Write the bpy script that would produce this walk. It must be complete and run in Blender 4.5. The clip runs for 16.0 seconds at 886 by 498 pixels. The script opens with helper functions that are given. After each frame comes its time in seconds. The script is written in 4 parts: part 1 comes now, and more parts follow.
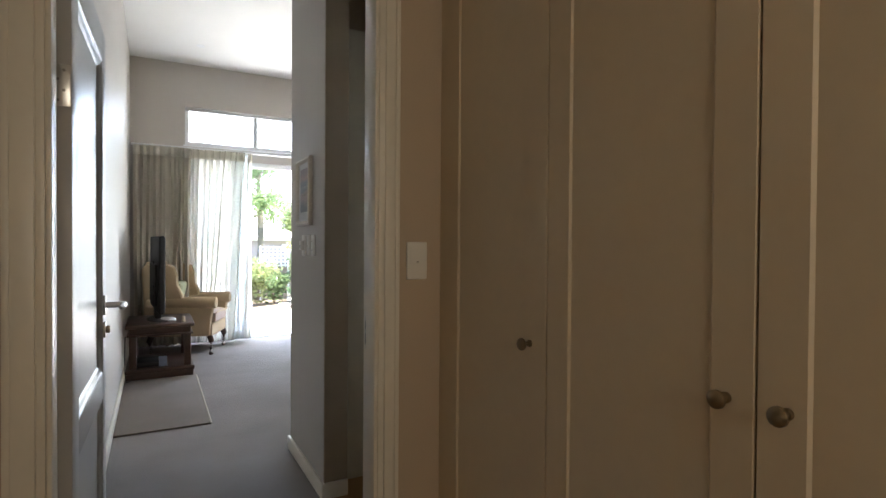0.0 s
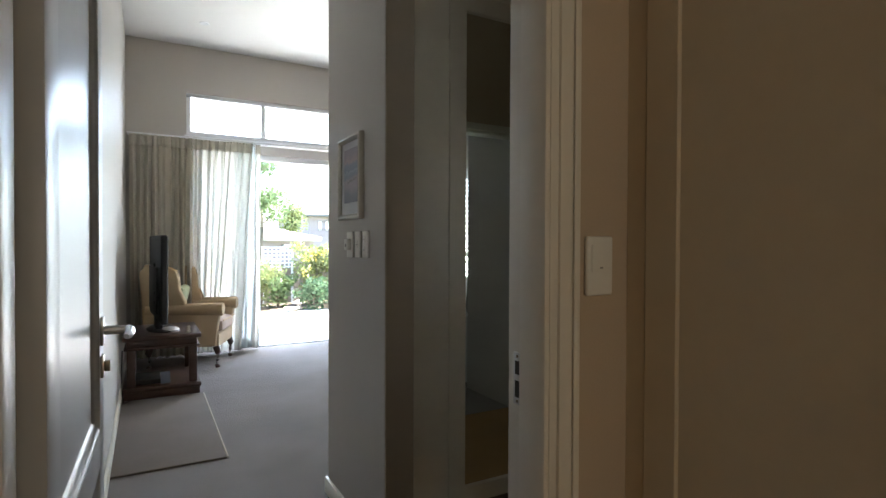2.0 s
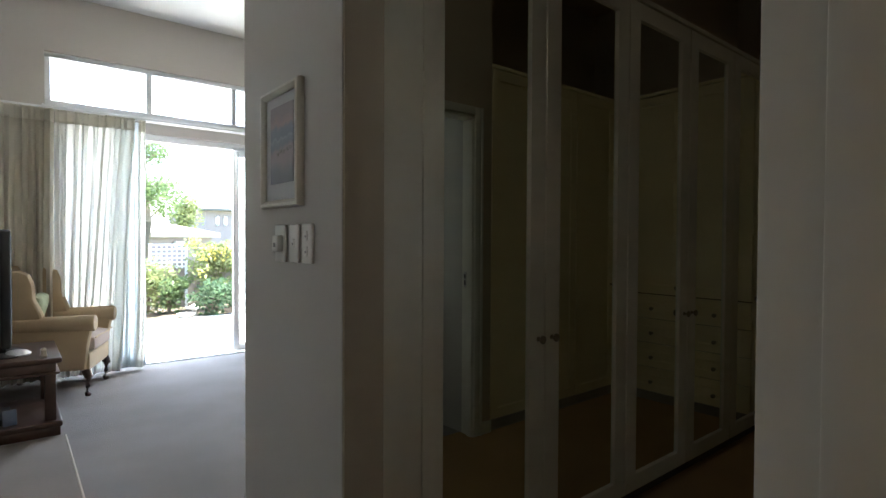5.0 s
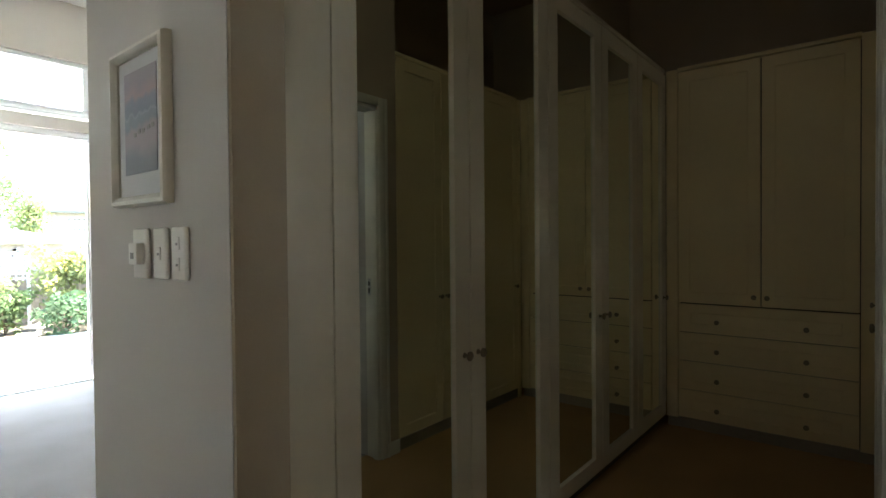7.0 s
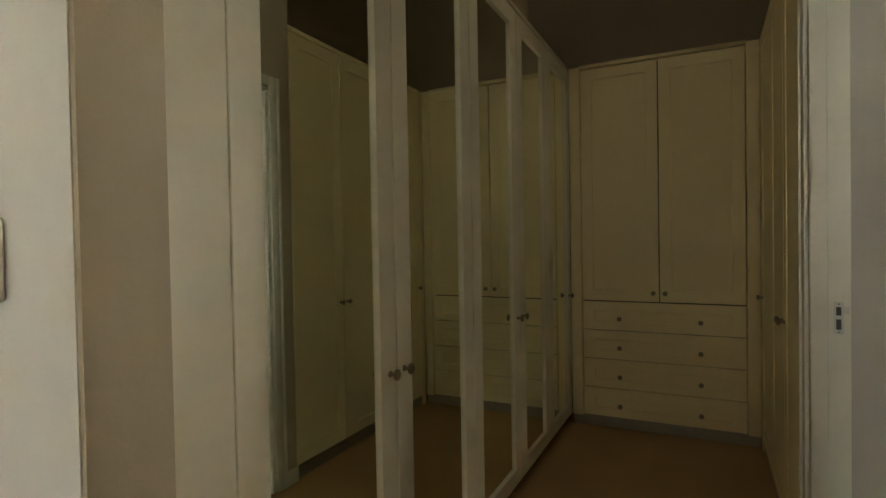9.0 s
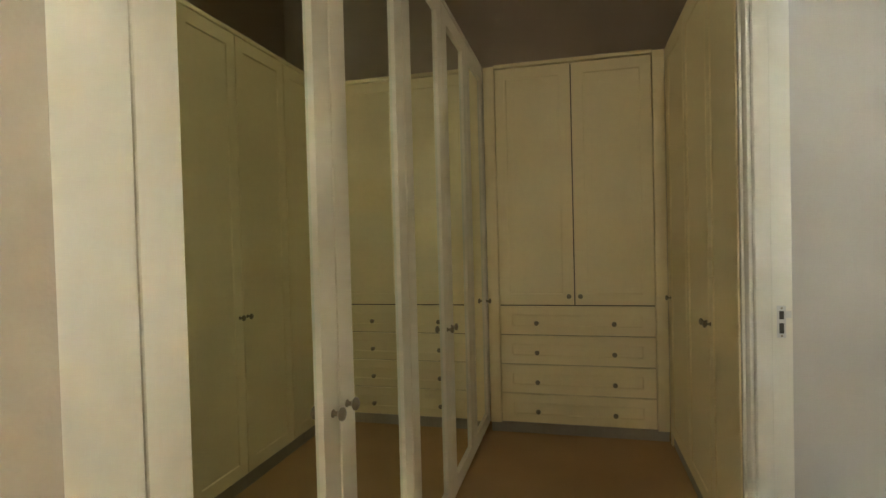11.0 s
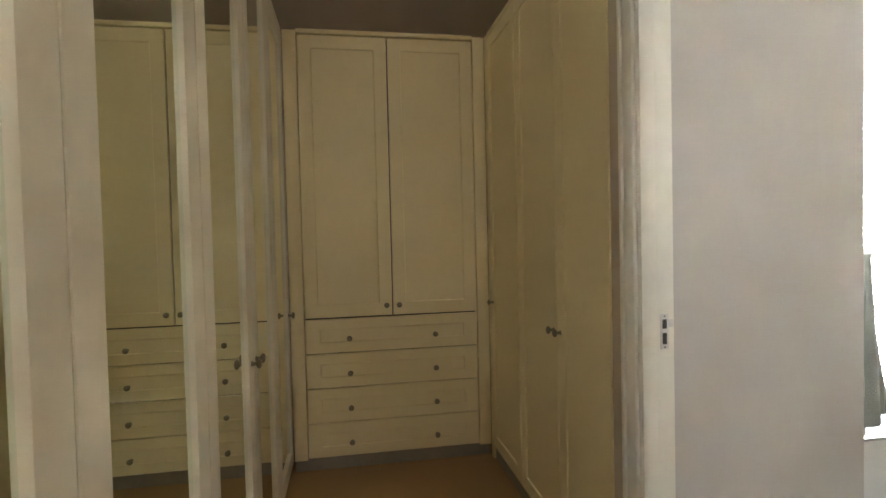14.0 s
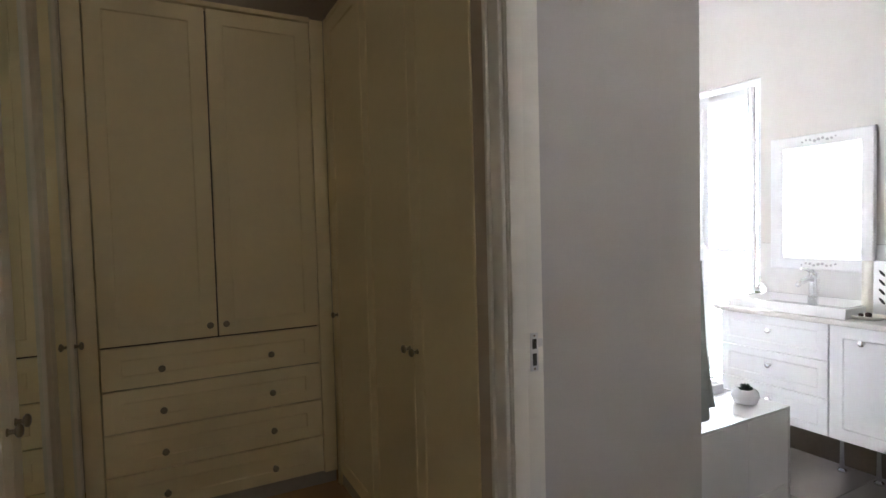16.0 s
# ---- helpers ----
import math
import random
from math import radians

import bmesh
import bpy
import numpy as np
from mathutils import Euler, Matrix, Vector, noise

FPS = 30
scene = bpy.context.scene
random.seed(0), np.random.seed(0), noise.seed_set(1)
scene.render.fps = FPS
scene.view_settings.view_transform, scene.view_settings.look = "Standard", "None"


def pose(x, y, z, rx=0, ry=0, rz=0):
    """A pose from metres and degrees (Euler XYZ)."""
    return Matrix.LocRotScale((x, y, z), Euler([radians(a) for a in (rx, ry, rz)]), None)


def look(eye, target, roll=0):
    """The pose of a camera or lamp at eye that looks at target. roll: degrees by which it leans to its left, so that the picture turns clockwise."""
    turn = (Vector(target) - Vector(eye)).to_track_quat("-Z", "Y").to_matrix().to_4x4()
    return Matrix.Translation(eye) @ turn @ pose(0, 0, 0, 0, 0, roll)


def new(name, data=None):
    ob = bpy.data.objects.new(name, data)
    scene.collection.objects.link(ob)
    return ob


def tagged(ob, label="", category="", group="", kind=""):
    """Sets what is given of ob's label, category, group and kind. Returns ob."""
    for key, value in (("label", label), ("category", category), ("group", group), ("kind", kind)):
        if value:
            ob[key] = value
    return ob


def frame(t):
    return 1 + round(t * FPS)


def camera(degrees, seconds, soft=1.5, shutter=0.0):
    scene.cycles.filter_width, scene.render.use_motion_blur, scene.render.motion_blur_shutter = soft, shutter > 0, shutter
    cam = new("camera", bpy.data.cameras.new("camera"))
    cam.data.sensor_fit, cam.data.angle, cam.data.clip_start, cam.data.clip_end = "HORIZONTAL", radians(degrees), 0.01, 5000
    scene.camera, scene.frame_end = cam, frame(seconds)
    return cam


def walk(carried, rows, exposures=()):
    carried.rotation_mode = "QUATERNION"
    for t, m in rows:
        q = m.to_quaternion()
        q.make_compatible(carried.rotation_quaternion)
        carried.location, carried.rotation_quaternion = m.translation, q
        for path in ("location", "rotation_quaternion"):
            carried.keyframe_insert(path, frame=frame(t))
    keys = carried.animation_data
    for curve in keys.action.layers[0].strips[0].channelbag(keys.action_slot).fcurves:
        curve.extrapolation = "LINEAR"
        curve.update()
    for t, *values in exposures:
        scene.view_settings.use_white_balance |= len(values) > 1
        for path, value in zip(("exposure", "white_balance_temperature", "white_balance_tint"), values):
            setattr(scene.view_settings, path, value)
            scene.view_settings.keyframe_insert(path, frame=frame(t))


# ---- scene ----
cam = camera(79.7, 16.0)
PATH = [
    (0, (0.122, 0.064, 1.274), (1.079, 1.82, 1.248), 0.4),
    (0.5, (0.117, 0.226, 1.263), (1.076, 1.981, 1.237), 0.3),
    (1, (0.089, 0.43, 1.271), (1.051, 2.183, 1.242), 0.3),
    (1.5, (0.068, 0.573, 1.258), (1.04, 2.321, 1.233), 0.4),
    (2, (0.063, 0.76, 1.262), (1.039, 2.505, 1.236), 0.2),
    (2.5, (0.047, 0.909, 1.257), (1.039, 2.646, 1.233), 0.3),
    (3, (0.033, 1.057, 1.26), (1.052, 2.778, 1.235), 0.2),
    (3.2, (0.033, 1.107, 1.257), (1.07, 2.817, 1.233), 0.1),
    (5.3, (0.237, 1.486, 1.271), (1.549, 2.995, 1.228), 0.2),
    (5.5, (0.255, 1.522, 1.279), (1.598, 3.003, 1.233), 0.1),
    (6, (0.289, 1.594, 1.278), (1.708, 3.002, 1.239), -0.1),
    (6.5, (0.318, 1.649, 1.28), (1.807, 2.984, 1.242), -0.2),
    (7, (0.335, 1.704, 1.274), (1.892, 2.959, 1.242), -0.5),
    (7.5, (0.363, 1.752, 1.269), (1.985, 2.923, 1.238), -0.6),
    (8, (0.414, 1.814, 1.262), (2.096, 2.895, 1.231), -0.7),
    (8.5, (0.466, 1.889, 1.256), (2.206, 2.875, 1.228), -0.9),
    (9, (0.486, 1.961, 1.267), (2.278, 2.85, 1.232), -1.0),
    (11.5, (0.68, 2.255, 1.292), (2.643, 2.634, 1.253), -1.4),
    (12, (0.742, 2.293, 1.279), (2.725, 2.553, 1.24), -1.2),
    (12.5, (0.849, 2.349, 1.269), (2.845, 2.464, 1.229), -1.2),
    (13, (0.936, 2.393, 1.278), (2.936, 2.361, 1.231), -1.2),
    (13.5, (1.048, 2.407, 1.272), (3.04, 2.237, 1.226), -1.3),
    (14, (1.135, 2.46, 1.291), (3.103, 2.112, 1.235), -1.3),
    (14.5, (1.189, 2.517, 1.295), (3.113, 1.974, 1.237), -1.2),
    (14.7, (1.22, 2.517, 1.302), (3.121, 1.9, 1.226), -1.2),
    (15, (1.245, 2.509, 1.31), (3.116, 1.805, 1.236), -1.4),
    (15.5, (1.307, 2.473, 1.319), (3.127, 1.646, 1.243), -1.5),
    (16, (1.378, 2.439, 1.337), (3.147, 1.51, 1.253), -1.5),
]
EXPOSURES = [(0.0, 3.65, 6250, 10), (2.0, 3.45, 6150, 8), (3.0, 3.15, 6100, 7), (5.5, 3.55, 6150, 6), (7.0, 4.15, 6400, 3), (9.0, 5.3, 7400, 0), (11.5, 6.7, 6950, 1), (13.0, 6.85, 6750, 4), (14.5, 6.35, 6550, 11), (16.0, 5.55, 6200, 15)]
walk(cam, [(t, look(eye, target, roll)) for t, eye, target, roll in PATH], EXPOSURES)

# ---- sky, sun, daylight at the openings and an added hall fill lamp ----
world = bpy.data.worlds.new("sky")
scene.world = world
world.use_nodes = True
wn = world.node_tree
sky = wn.nodes.new("ShaderNodeTexSky")
sky.sky_type = "NISHITA"
sky.sun_disc = False
sky.sun_elevation = radians(58)
sky.sun_rotation = radians(70)
wn.links.new(sky.outputs[0], wn.nodes["Background"].inputs[0])
wn.nodes["Background"].inputs[1].default_value = 0.15


def lamp(name, kind, power, m, colour=(1, 1, 1), size=(1, 1)):
    data = bpy.data.lights.new(name, kind)
    data.energy, data.color = power, colour
    if kind == "AREA":
        data.shape, data.size, data.size_y = "RECTANGLE", size[0], size[1]
    ob = new(name, data)
    ob.matrix_world = m
    return ob


sun = lamp("sun", "SUN", 5.0, look((7.4, 1.0, 16), (0, 0, 0)), (1.0, 0.95, 0.87))
sun.data.angle = radians(0.5)
lamp("daylight_sliding_door", "AREA", 7.6, look((1.85, 7.52, 1.2), (2.6, 1.0, 0.7)), (0.90, 0.96, 1.0), (2.0, 2.1))
lamp("daylight_high_window", "AREA", 1.7, look((1.7, 7.50, 2.7), (1.6, 0, 1.9)), (0.93, 0.97, 1.0), (2.4, 0.42))
lamp("daylight_bathroom_window", "AREA", 4.8, look((3.72, -0.90, 1.15), (3.72, 2.0, 1.15)), (0.89, 0.95, 1.0), (0.72, 2.0))
for lx in (2.0, 3.3):
    spot = lamp("dressing_room_downlight", "SPOT", 0.12, look((lx, 2.23, 3.415), (lx, 2.2301, 0)), (1.0, 0.89, 0.70))
    spot.data.spot_size, spot.data.spot_blend, spot.data.shadow_soft_size = radians(140), 1.0, 0.03
# Warm fill lamp added behind the camera for the hall; no window is known there.
lamp("added_hall_light", "AREA", 1.2, look((0.55, -1.385, 1.5), (0.5, 3, 1.2)), (1.0, 0.88, 0.70), (0.9, 1.1))


# ---- materials ----
def material(name, colour, rough=0.6, metal=0.0, vary=0.06, grain=60.0, bump=0.0, big=2.0, spec=0.5, bump_scale=None):
    """A painted or plain surface: two scales of tone, fine relief."""
    m = bpy.data.materials.new(name)
    m.use_nodes = True
    n, l = m.node_tree.nodes, m.node_tree.links
    b = n["Principled BSDF"]
    b.inputs["Roughness"].default_value, b.inputs["Metallic"].default_value = rough, metal
    b.inputs["Specular IOR Level"].default_value = spec
    co = n.new("ShaderNodeTexCoord")
    fine, broad = n.new("ShaderNodeTexNoise"), n.new("ShaderNodeTexNoise")
    fine.inputs["Scale"].default_value, broad.inputs["Scale"].default_value = grain, big
    fine.inputs["Detail"].default_value = 4
    for k in (fine, broad):
        l.new(co.outputs["Object"], k.inputs["Vector"])
    add = n.new("ShaderNodeMath")
    l.new(fine.outputs[0], add.inputs[0]), l.new(broad.outputs[0], add.inputs[1])
    ramp = n.new("ShaderNodeMapRange")
    ramp.inputs["From Min"].default_value, ramp.inputs["From Max"].default_value = 0.6, 1.4
    ramp.inputs["To Min"].default_value, ramp.inputs["To Max"].default_value = 1 - vary, 1 + vary
    l.new(add.outputs[0], ramp.inputs[0])
    mul = n.new("ShaderNodeVectorMath")
    mul.operation = "SCALE"
    mul.inputs[0].default_value = colour
    l.new(ramp.outputs[0], mul.inputs["Scale"]), l.new(mul.outputs[0], b.inputs["Base Color"])
    if bump:
        bp = n.new("ShaderNodeBump")
        bp.inputs["Strength"].default_value, bp.inputs["Distance"].default_value = bump, bump_scale or 0.004
        l.new(fine.outputs[0], bp.inputs["Height"]), l.new(bp.outputs[0], b.inputs["Normal"])
    return m


def glassy(name, tint=(1, 1, 1), rough=0.0):
    m = bpy.data.materials.new(name)
    m.use_nodes = True
    b = m.node_tree.nodes["Principled BSDF"]
    b.inputs["Base Color"].default_value = (*tint, 1)
    b.inputs["Transmission Weight"].default_value, b.inputs["Roughness"].default_value = 1.0, rough
    b.inputs["IOR"].default_value = 1.45
    return m


def cloth_through(name, colour, through_share=0.5):
    """Curtain cloth that lets light through, with a fine weave."""
    m = material(name, colour, 0.9, vary=0.05, grain=500, bump=0.15, big=3)
    n, l = m.node_tree.nodes, m.node_tree.links
    b, out = n["Principled BSDF"], n["Material Output"]
    tr, mix = n.new("ShaderNodeBsdfTranslucent"), n.new("ShaderNodeMixShader")
    tr.inputs[0].default_value = (*colour, 1)
    mix.inputs[0].default_value = through_share
    l.new(b.outputs[0], mix.inputs[1]), l.new(tr.outputs[0], mix.inputs[2]), l.new(mix.outputs[0], out.inputs["Surface"])
    return m


WALL = material("greige_wall_paint", (0.50, 0.465, 0.425), 0.5, vary=0.03, grain=180, bump=0.08, big=0.8)
HALLWALL = material("warm_hall_paint", (0.52, 0.42, 0.31), 0.75, vary=0.03, grain=180, bump=0.12, big=0.8)
# Dressing-room ceiling: light bounced off the brown carpet is put into the colour.
CLOSETCEIL = material("ceiling_with_carpet_bounce", (0.40, 0.27, 0.18), 0.8, vary=0.03, grain=120, bump=0.08)
# Same paint as WALL, with the end's dimmer, yellower light put into it.
ENDWALL = material("wall_paint_end_shade", (0.37, 0.30, 0.21), 0.75, vary=0.03, grain=180, bump=0.12, big=0.8)
BATHWALL = material("pale_greige_bathroom_paint", (0.68, 0.65, 0.61), 0.7, vary=0.02, grain=160, bump=0.08, big=0.8)
CEIL = material("white_ceiling_paint", (0.80, 0.79, 0.76), 0.85, vary=0.02, grain=120, bump=0.08)
TRIM = material("white_gloss_trim", (0.75, 0.71, 0.62), 0.35, vary=0.03, grain=40, bump=0.03, big=3)
# White satin paint greyed, so its colour carries the dimmer light on the leaf.
DOORP = material("dimmed_white_door_paint", (0.44, 0.435, 0.43), 0.34, vary=0.02, grain=50, bump=0.01, big=3, spec=0.32)
FRAMEP = material("off_white_wardrobe_paint", (0.69, 0.63, 0.49), 0.4, vary=0.03, grain=30, bump=0.03, big=2)
CREAM = material("cream_cupboard_paint", (0.80, 0.67, 0.40), 0.45, vary=0.03, grain=30, bump=0.03, big=2)
LINEN = material("cream_hall_cupboard_paint", (0.64, 0.55, 0.41), 0.5, vary=0.03, grain=30, bump=0.03, big=2)
KICK = material("grey_plinth", (0.36, 0.31, 0.245), 0.6, vary=0.08, grain=40)
# Cupboard bodies darkened to paint the seam shade; also colours a mat binding.
DARKBROWN = material("brown_seam_shade_and_binding", (0.10, 0.075, 0.05), 0.7, vary=0.15, grain=60)
SLOTSHADE = material("painted_slot_shade", (0.05, 0.045, 0.04), 0.8)
CARPET = material("taupe_cut_pile_carpet", (0.265, 0.240, 0.229), 0.98, vary=0.22, grain=420, bump=0.9, big=1.7, spec=0.1, bump_scale=0.006)
BROWNCARPET = material("brown_cut_pile_carpet", (0.44, 0.275, 0.13), 0.98, vary=0.16, grain=420, bump=0.9, big=1.9, spec=0.1, bump_scale=0.006)
MAT = material("beige_woven_mat", (0.20, 0.172, 0.15), 0.95, vary=0.12, grain=260, bump=0.6, big=2.5, spec=0.1)
MATEDGE = material("pale_mat_binding", (0.52, 0.46, 0.38), 0.9, vary=0.08, grain=200)
NICKEL = material("brushed_nickel", (0.27, 0.225, 0.16), 0.32, 1.0, vary=0.06, grain=90)
STEEL = material("satin_steel", (0.62, 0.61, 0.59), 0.28, 1.0, vary=0.04, grain=120)
CHROME = material("chrome", (0.85, 0.86, 0.88), 0.08, 1.0, vary=0.01)
MIRROR = material("mirror_silver", (0.84, 0.90, 0.82), 0.01, 1.0, vary=0.0)
DARKWOOD = material("dark_stained_wood", (0.055, 0.026, 0.017), 0.35, vary=0.35, grain=28, bump=0.1, big=5)
CHAIRCLOTH = material("honey_beige_upholstery", (0.47, 0.36, 0.23), 0.92, vary=0.07, grain=300, bump=0.3, big=4)
SEATCLOTH = material("faded_seat_cushion_cloth", (0.42, 0.33, 0.28), 0.92, vary=0.10, grain=180, bump=0.3, big=6)
GREENCLOTH = material("sage_green_cushion_cloth", (0.38, 0.42, 0.27), 0.92, vary=0.2, grain=40, bump=0.3, big=12)
BLACK = material("black_television_plastic", (0.008, 0.008, 0.009), 0.55, vary=0.1)
SCREEN = material("black_glass_screen", (0.006, 0.006, 0.008), 0.08, vary=0.0)
SILVERP = material("silver_plastic", (0.5, 0.5, 0.5), 0.35, 0.3)
WHITEPL = material("white_switch_plastic", (0.80, 0.78, 0.72), 0.35, vary=0.01)
GREYPL = material("grey_plastic", (0.30, 0.29, 0.27), 0.5)
PICFRAME = material("champagne_picture_frame", (0.60, 0.565, 0.49), 0.35, 0.25, vary=0.08, grain=30)
MOUNT = material("pale_grey_mount_card", (0.62, 0.63, 0.64), 0.8, vary=0.02)
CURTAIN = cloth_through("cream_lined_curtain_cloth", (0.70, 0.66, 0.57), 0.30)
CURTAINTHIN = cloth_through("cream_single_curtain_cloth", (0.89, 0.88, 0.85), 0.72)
SHEER = cloth_through("white_sheer_curtain_cloth", (0.80, 0.83, 0.84), 0.6)
BAND = cloth_through("pleat_heading_cloth", (0.80, 0.77, 0.69), 0.5)
ALU = material("white_window_frame", (0.78, 0.79, 0.80), 0.35, vary=0.02)
GLASS = glassy("window_glass")
FROST = glassy("frosted_glass", (0.95, 0.97, 0.97), 0.35)
GLOW = material("glowing_lamp_glass", (0.9, 0.88, 0.8), 0.4, vary=0.0)
GLOW.node_tree.nodes["Principled BSDF"].inputs["Emission Color"].default_value = (1.0, 0.95, 0.85, 1)
GLOW.node_tree.nodes["Principled BSDF"].inputs["Emission Strength"].default_value = 4.0
VANITY = material("white_vanity_paint", (0.80, 0.80, 0.80), 0.3, vary=0.015)
STONE = material("pale_vanity_top", (0.72, 0.69, 0.65), 0.25, vary=0.06, grain=90)
CERAMIC = material("white_ceramic", (0.85, 0.85, 0.85), 0.08, vary=0.0)
TILE = material("white_glazed_wall_tile", (0.78, 0.77, 0.75), 0.15, vary=0.03, grain=6)
GROUT = material("grey_tile_grout", (0.42, 0.41, 0.39), 0.85, vary=0.1)
FLOORTILE = material("pale_floor_tile", (0.30, 0.27, 0.245), 0.5, vary=0.06, grain=9, big=2)
TOWEL = material("grey_green_towel", (0.30, 0.32, 0.29), 0.95, vary=0.12, grain=260, bump=0.7)
PLANT = material("dark_succulent", (0.035, 0.06, 0.045), 0.55, vary=0.3, grain=30)
WAX = material("ivory_candle", (0.80, 0.77, 0.70), 0.5)
PAVING = material("pale_patio_paving", (0.62, 0.58, 0.53), 0.85, vary=0.1, grain=20, bump=0.3, big=1.2)
GROUND = material("lawn_ground", (0.14, 0.16, 0.06), 0.95, vary=0.25, grain=12, bump=0.5)
SOIL = material("garden_soil", (0.10, 0.075, 0.05), 0.95, vary=0.3, grain=30, bump=0.5)
FENCEWOOD = material("weathered_fence_wood", (0.22, 0.19, 0.16), 0.85, vary=0.25, grain=25, bump=0.3)
LEAF = material("mid_green_leaves", (0.13, 0.185, 0.08), 0.55, vary=0.35, grain=3, big=1.5)
LEAFDARK = material("deep_green_leaves", (0.07, 0.12, 0.06), 0.55, vary=0.35, grain=3, big=1.5)
LEAFPALE = material("yellow_green_leaves", (0.19, 0.22, 0.09), 0.55, vary=0.3, grain=3, big=1.5)
YELLOW = material("yellow_petals", (0.72, 0.60, 0.14), 0.6, vary=0.15)
BARK = material("grey_bark", (0.16, 0.13, 0.10), 0.9, vary=0.3, grain=20, bump=0.5)
PLASTER = material("mauve_grey_plaster", (0.24, 0.20, 0.215), 0.85, vary=0.05, grain=6)
FASCIA = material("grey_roof_metal", (0.12, 0.115, 0.12), 0.6, vary=0.1, grain=9)
PALEROOF = material("pale_roof_tile", (0.48, 0.43, 0.38), 0.85, vary=0.15, grain=9)
GRANITE = material("pale_birdbath_stone", (0.50, 0.45, 0.38), 0.85, vary=0.15, grain=40, bump=0.3)


def leafy_light(m):
    """Lets sunlight through thin leaves."""
    n, l = m.node_tree.nodes, m.node_tree.links
    b, out = n["Principled BSDF"], n["Material Output"]
    tr, mix = n.new("ShaderNodeBsdfTranslucent"), n.new("ShaderNodeMixShader")
    src = b.inputs["Base Color"].links[0].from_socket
    l.new(src, tr.inputs[0])
    mix.inputs[0].default_value = 0.5
    l.new(b.outputs[0], mix.inputs[1]), l.new(tr.outputs[0], mix.inputs[2]), l.new(mix.outputs[0], out.inputs["Surface"])


for leafmat in (LEAF, LEAFDARK, LEAFPALE):
    leafy_light(leafmat)


def print_material():
    """A faded harbour print: sky to water in soft bands, in the picture's own height."""
    m = bpy.data.materials.new("faded_landscape_print")
    m.use_nodes = True
    n, l = m.node_tree.nodes, m.node_tree.links
    b = n["Principled BSDF"]
    b.inputs["Roughness"].default_value = 0.5
    co, sep, ramp, ns = n.new("ShaderNodeTexCoord"), n.new("ShaderNodeSeparateXYZ"), n.new("ShaderNodeValToRGB"), n.new("ShaderNodeTexNoise")
    ns.inputs["Scale"].default_value = 3.5
    l.new(co.outputs["Generated"], sep.inputs[0]), l.new(co.outputs["Generated"], ns.inputs["Vector"])
    mx = n.new("ShaderNodeMath")
    mx.operation = "MULTIPLY_ADD"
    mx.inputs[1].default_value = 0.22
    l.new(ns.outputs[0], mx.inputs[0]), l.new(sep.outputs[2], mx.inputs[2])
    l.new(mx.outputs[0], ramp.inputs[0]), l.new(ramp.outputs[0], b.inputs["Base Color"])
    e = ramp.color_ramp.elements
    e[0].position, e[0].color = 0.05, (0.23, 0.25, 0.29, 1)
    e[1].position, e[1].color = 1.0, (0.36, 0.32, 0.37, 1)
    for pos, col in ((0.25, (0.27, 0.29, 0.34, 1)), (0.40, (0.40, 0.35, 0.39, 1)), (0.54, (0.42, 0.37, 0.40, 1)), (0.60, (0.27, 0.31, 0.38, 1)), (0.66, (0.30, 0.35, 0.42, 1)), (0.675, (0.40, 0.45, 0.51, 1)), (0.70, (0.25, 0.30, 0.38, 1)), (0.80, (0.29, 0.32, 0.41, 1)), (0.86, (0.46, 0.38, 0.39, 1))):
        k = e.new(pos)
        k.color = col
    return m


PRINT = print_material()


# ---- builders ----
def finish(name, bm, mat, bevel=0.0, segments=2, smooth=True):
    bmesh.ops.remove_doubles(bm, verts=bm.verts, dist=1e-6)
    bmesh.ops.recalc_face_normals(bm, faces=bm.faces)
    if bevel:
        bmesh.ops.bevel(bm, geom=[e for e in bm.edges], offset=bevel, segments=segments, profile=0.5, affect="EDGES", clamp_overlap=True)
    me = bpy.data.meshes.new(name)
    bm.to_mesh(me)
    bm.free()
    me.materials.append(mat)
    if smooth:
        me.polygons.foreach_set("use_smooth", [True] * len(me.polygons))
        me.set_sharp_from_angle(angle=radians(35))
    return me


def thing(name, at, label, category, group="", kind=""):
    ob = new(name)
    ob.location = at
    ob.empty_display_size = 0.1
    return tagged(ob, label, category, group, kind)


def part(name, bm, material_, parent, label="", bevel=0.0, segments=2):
    """Links a bmesh in world coordinates as one mesh under a thing or a part."""
    ob = new(name, finish(name, bm, material_, bevel, segments))
    ob.parent = parent
    if not parent.data:
        ob.matrix_parent_inverse = Matrix.Translation(parent.location).inverted()
    if label:
        ob["label"] = label
    return ob


def solid(name, bm, material_, label, category, kind="", group="", bevel=0.0, segments=2):
    """A thing, or a piece of the setting, of one mesh."""
    return tagged(new(name, finish(name, bm, material_, bevel, segments)), label, category, group, kind)


def box(bm, x0, x1, y0, y1, z0, z1):
    vs = [bm.verts.new((x, y, z)) for x in (x0, x1) for y in (y0, y1) for z in (z0, z1)]
    for f in ((0, 1, 3, 2), (4, 6, 7, 5), (0, 4, 5, 1), (2, 3, 7, 6), (0, 2, 6, 4), (1, 5, 7, 3)):
        bm.faces.new([vs[i] for i in f])
    return bm


def one(*a):
    return box(bmesh.new(), *a)


def several(*boxes):
    bm = bmesh.new()
    for b in boxes:
        box(bm, *b)
    return bm


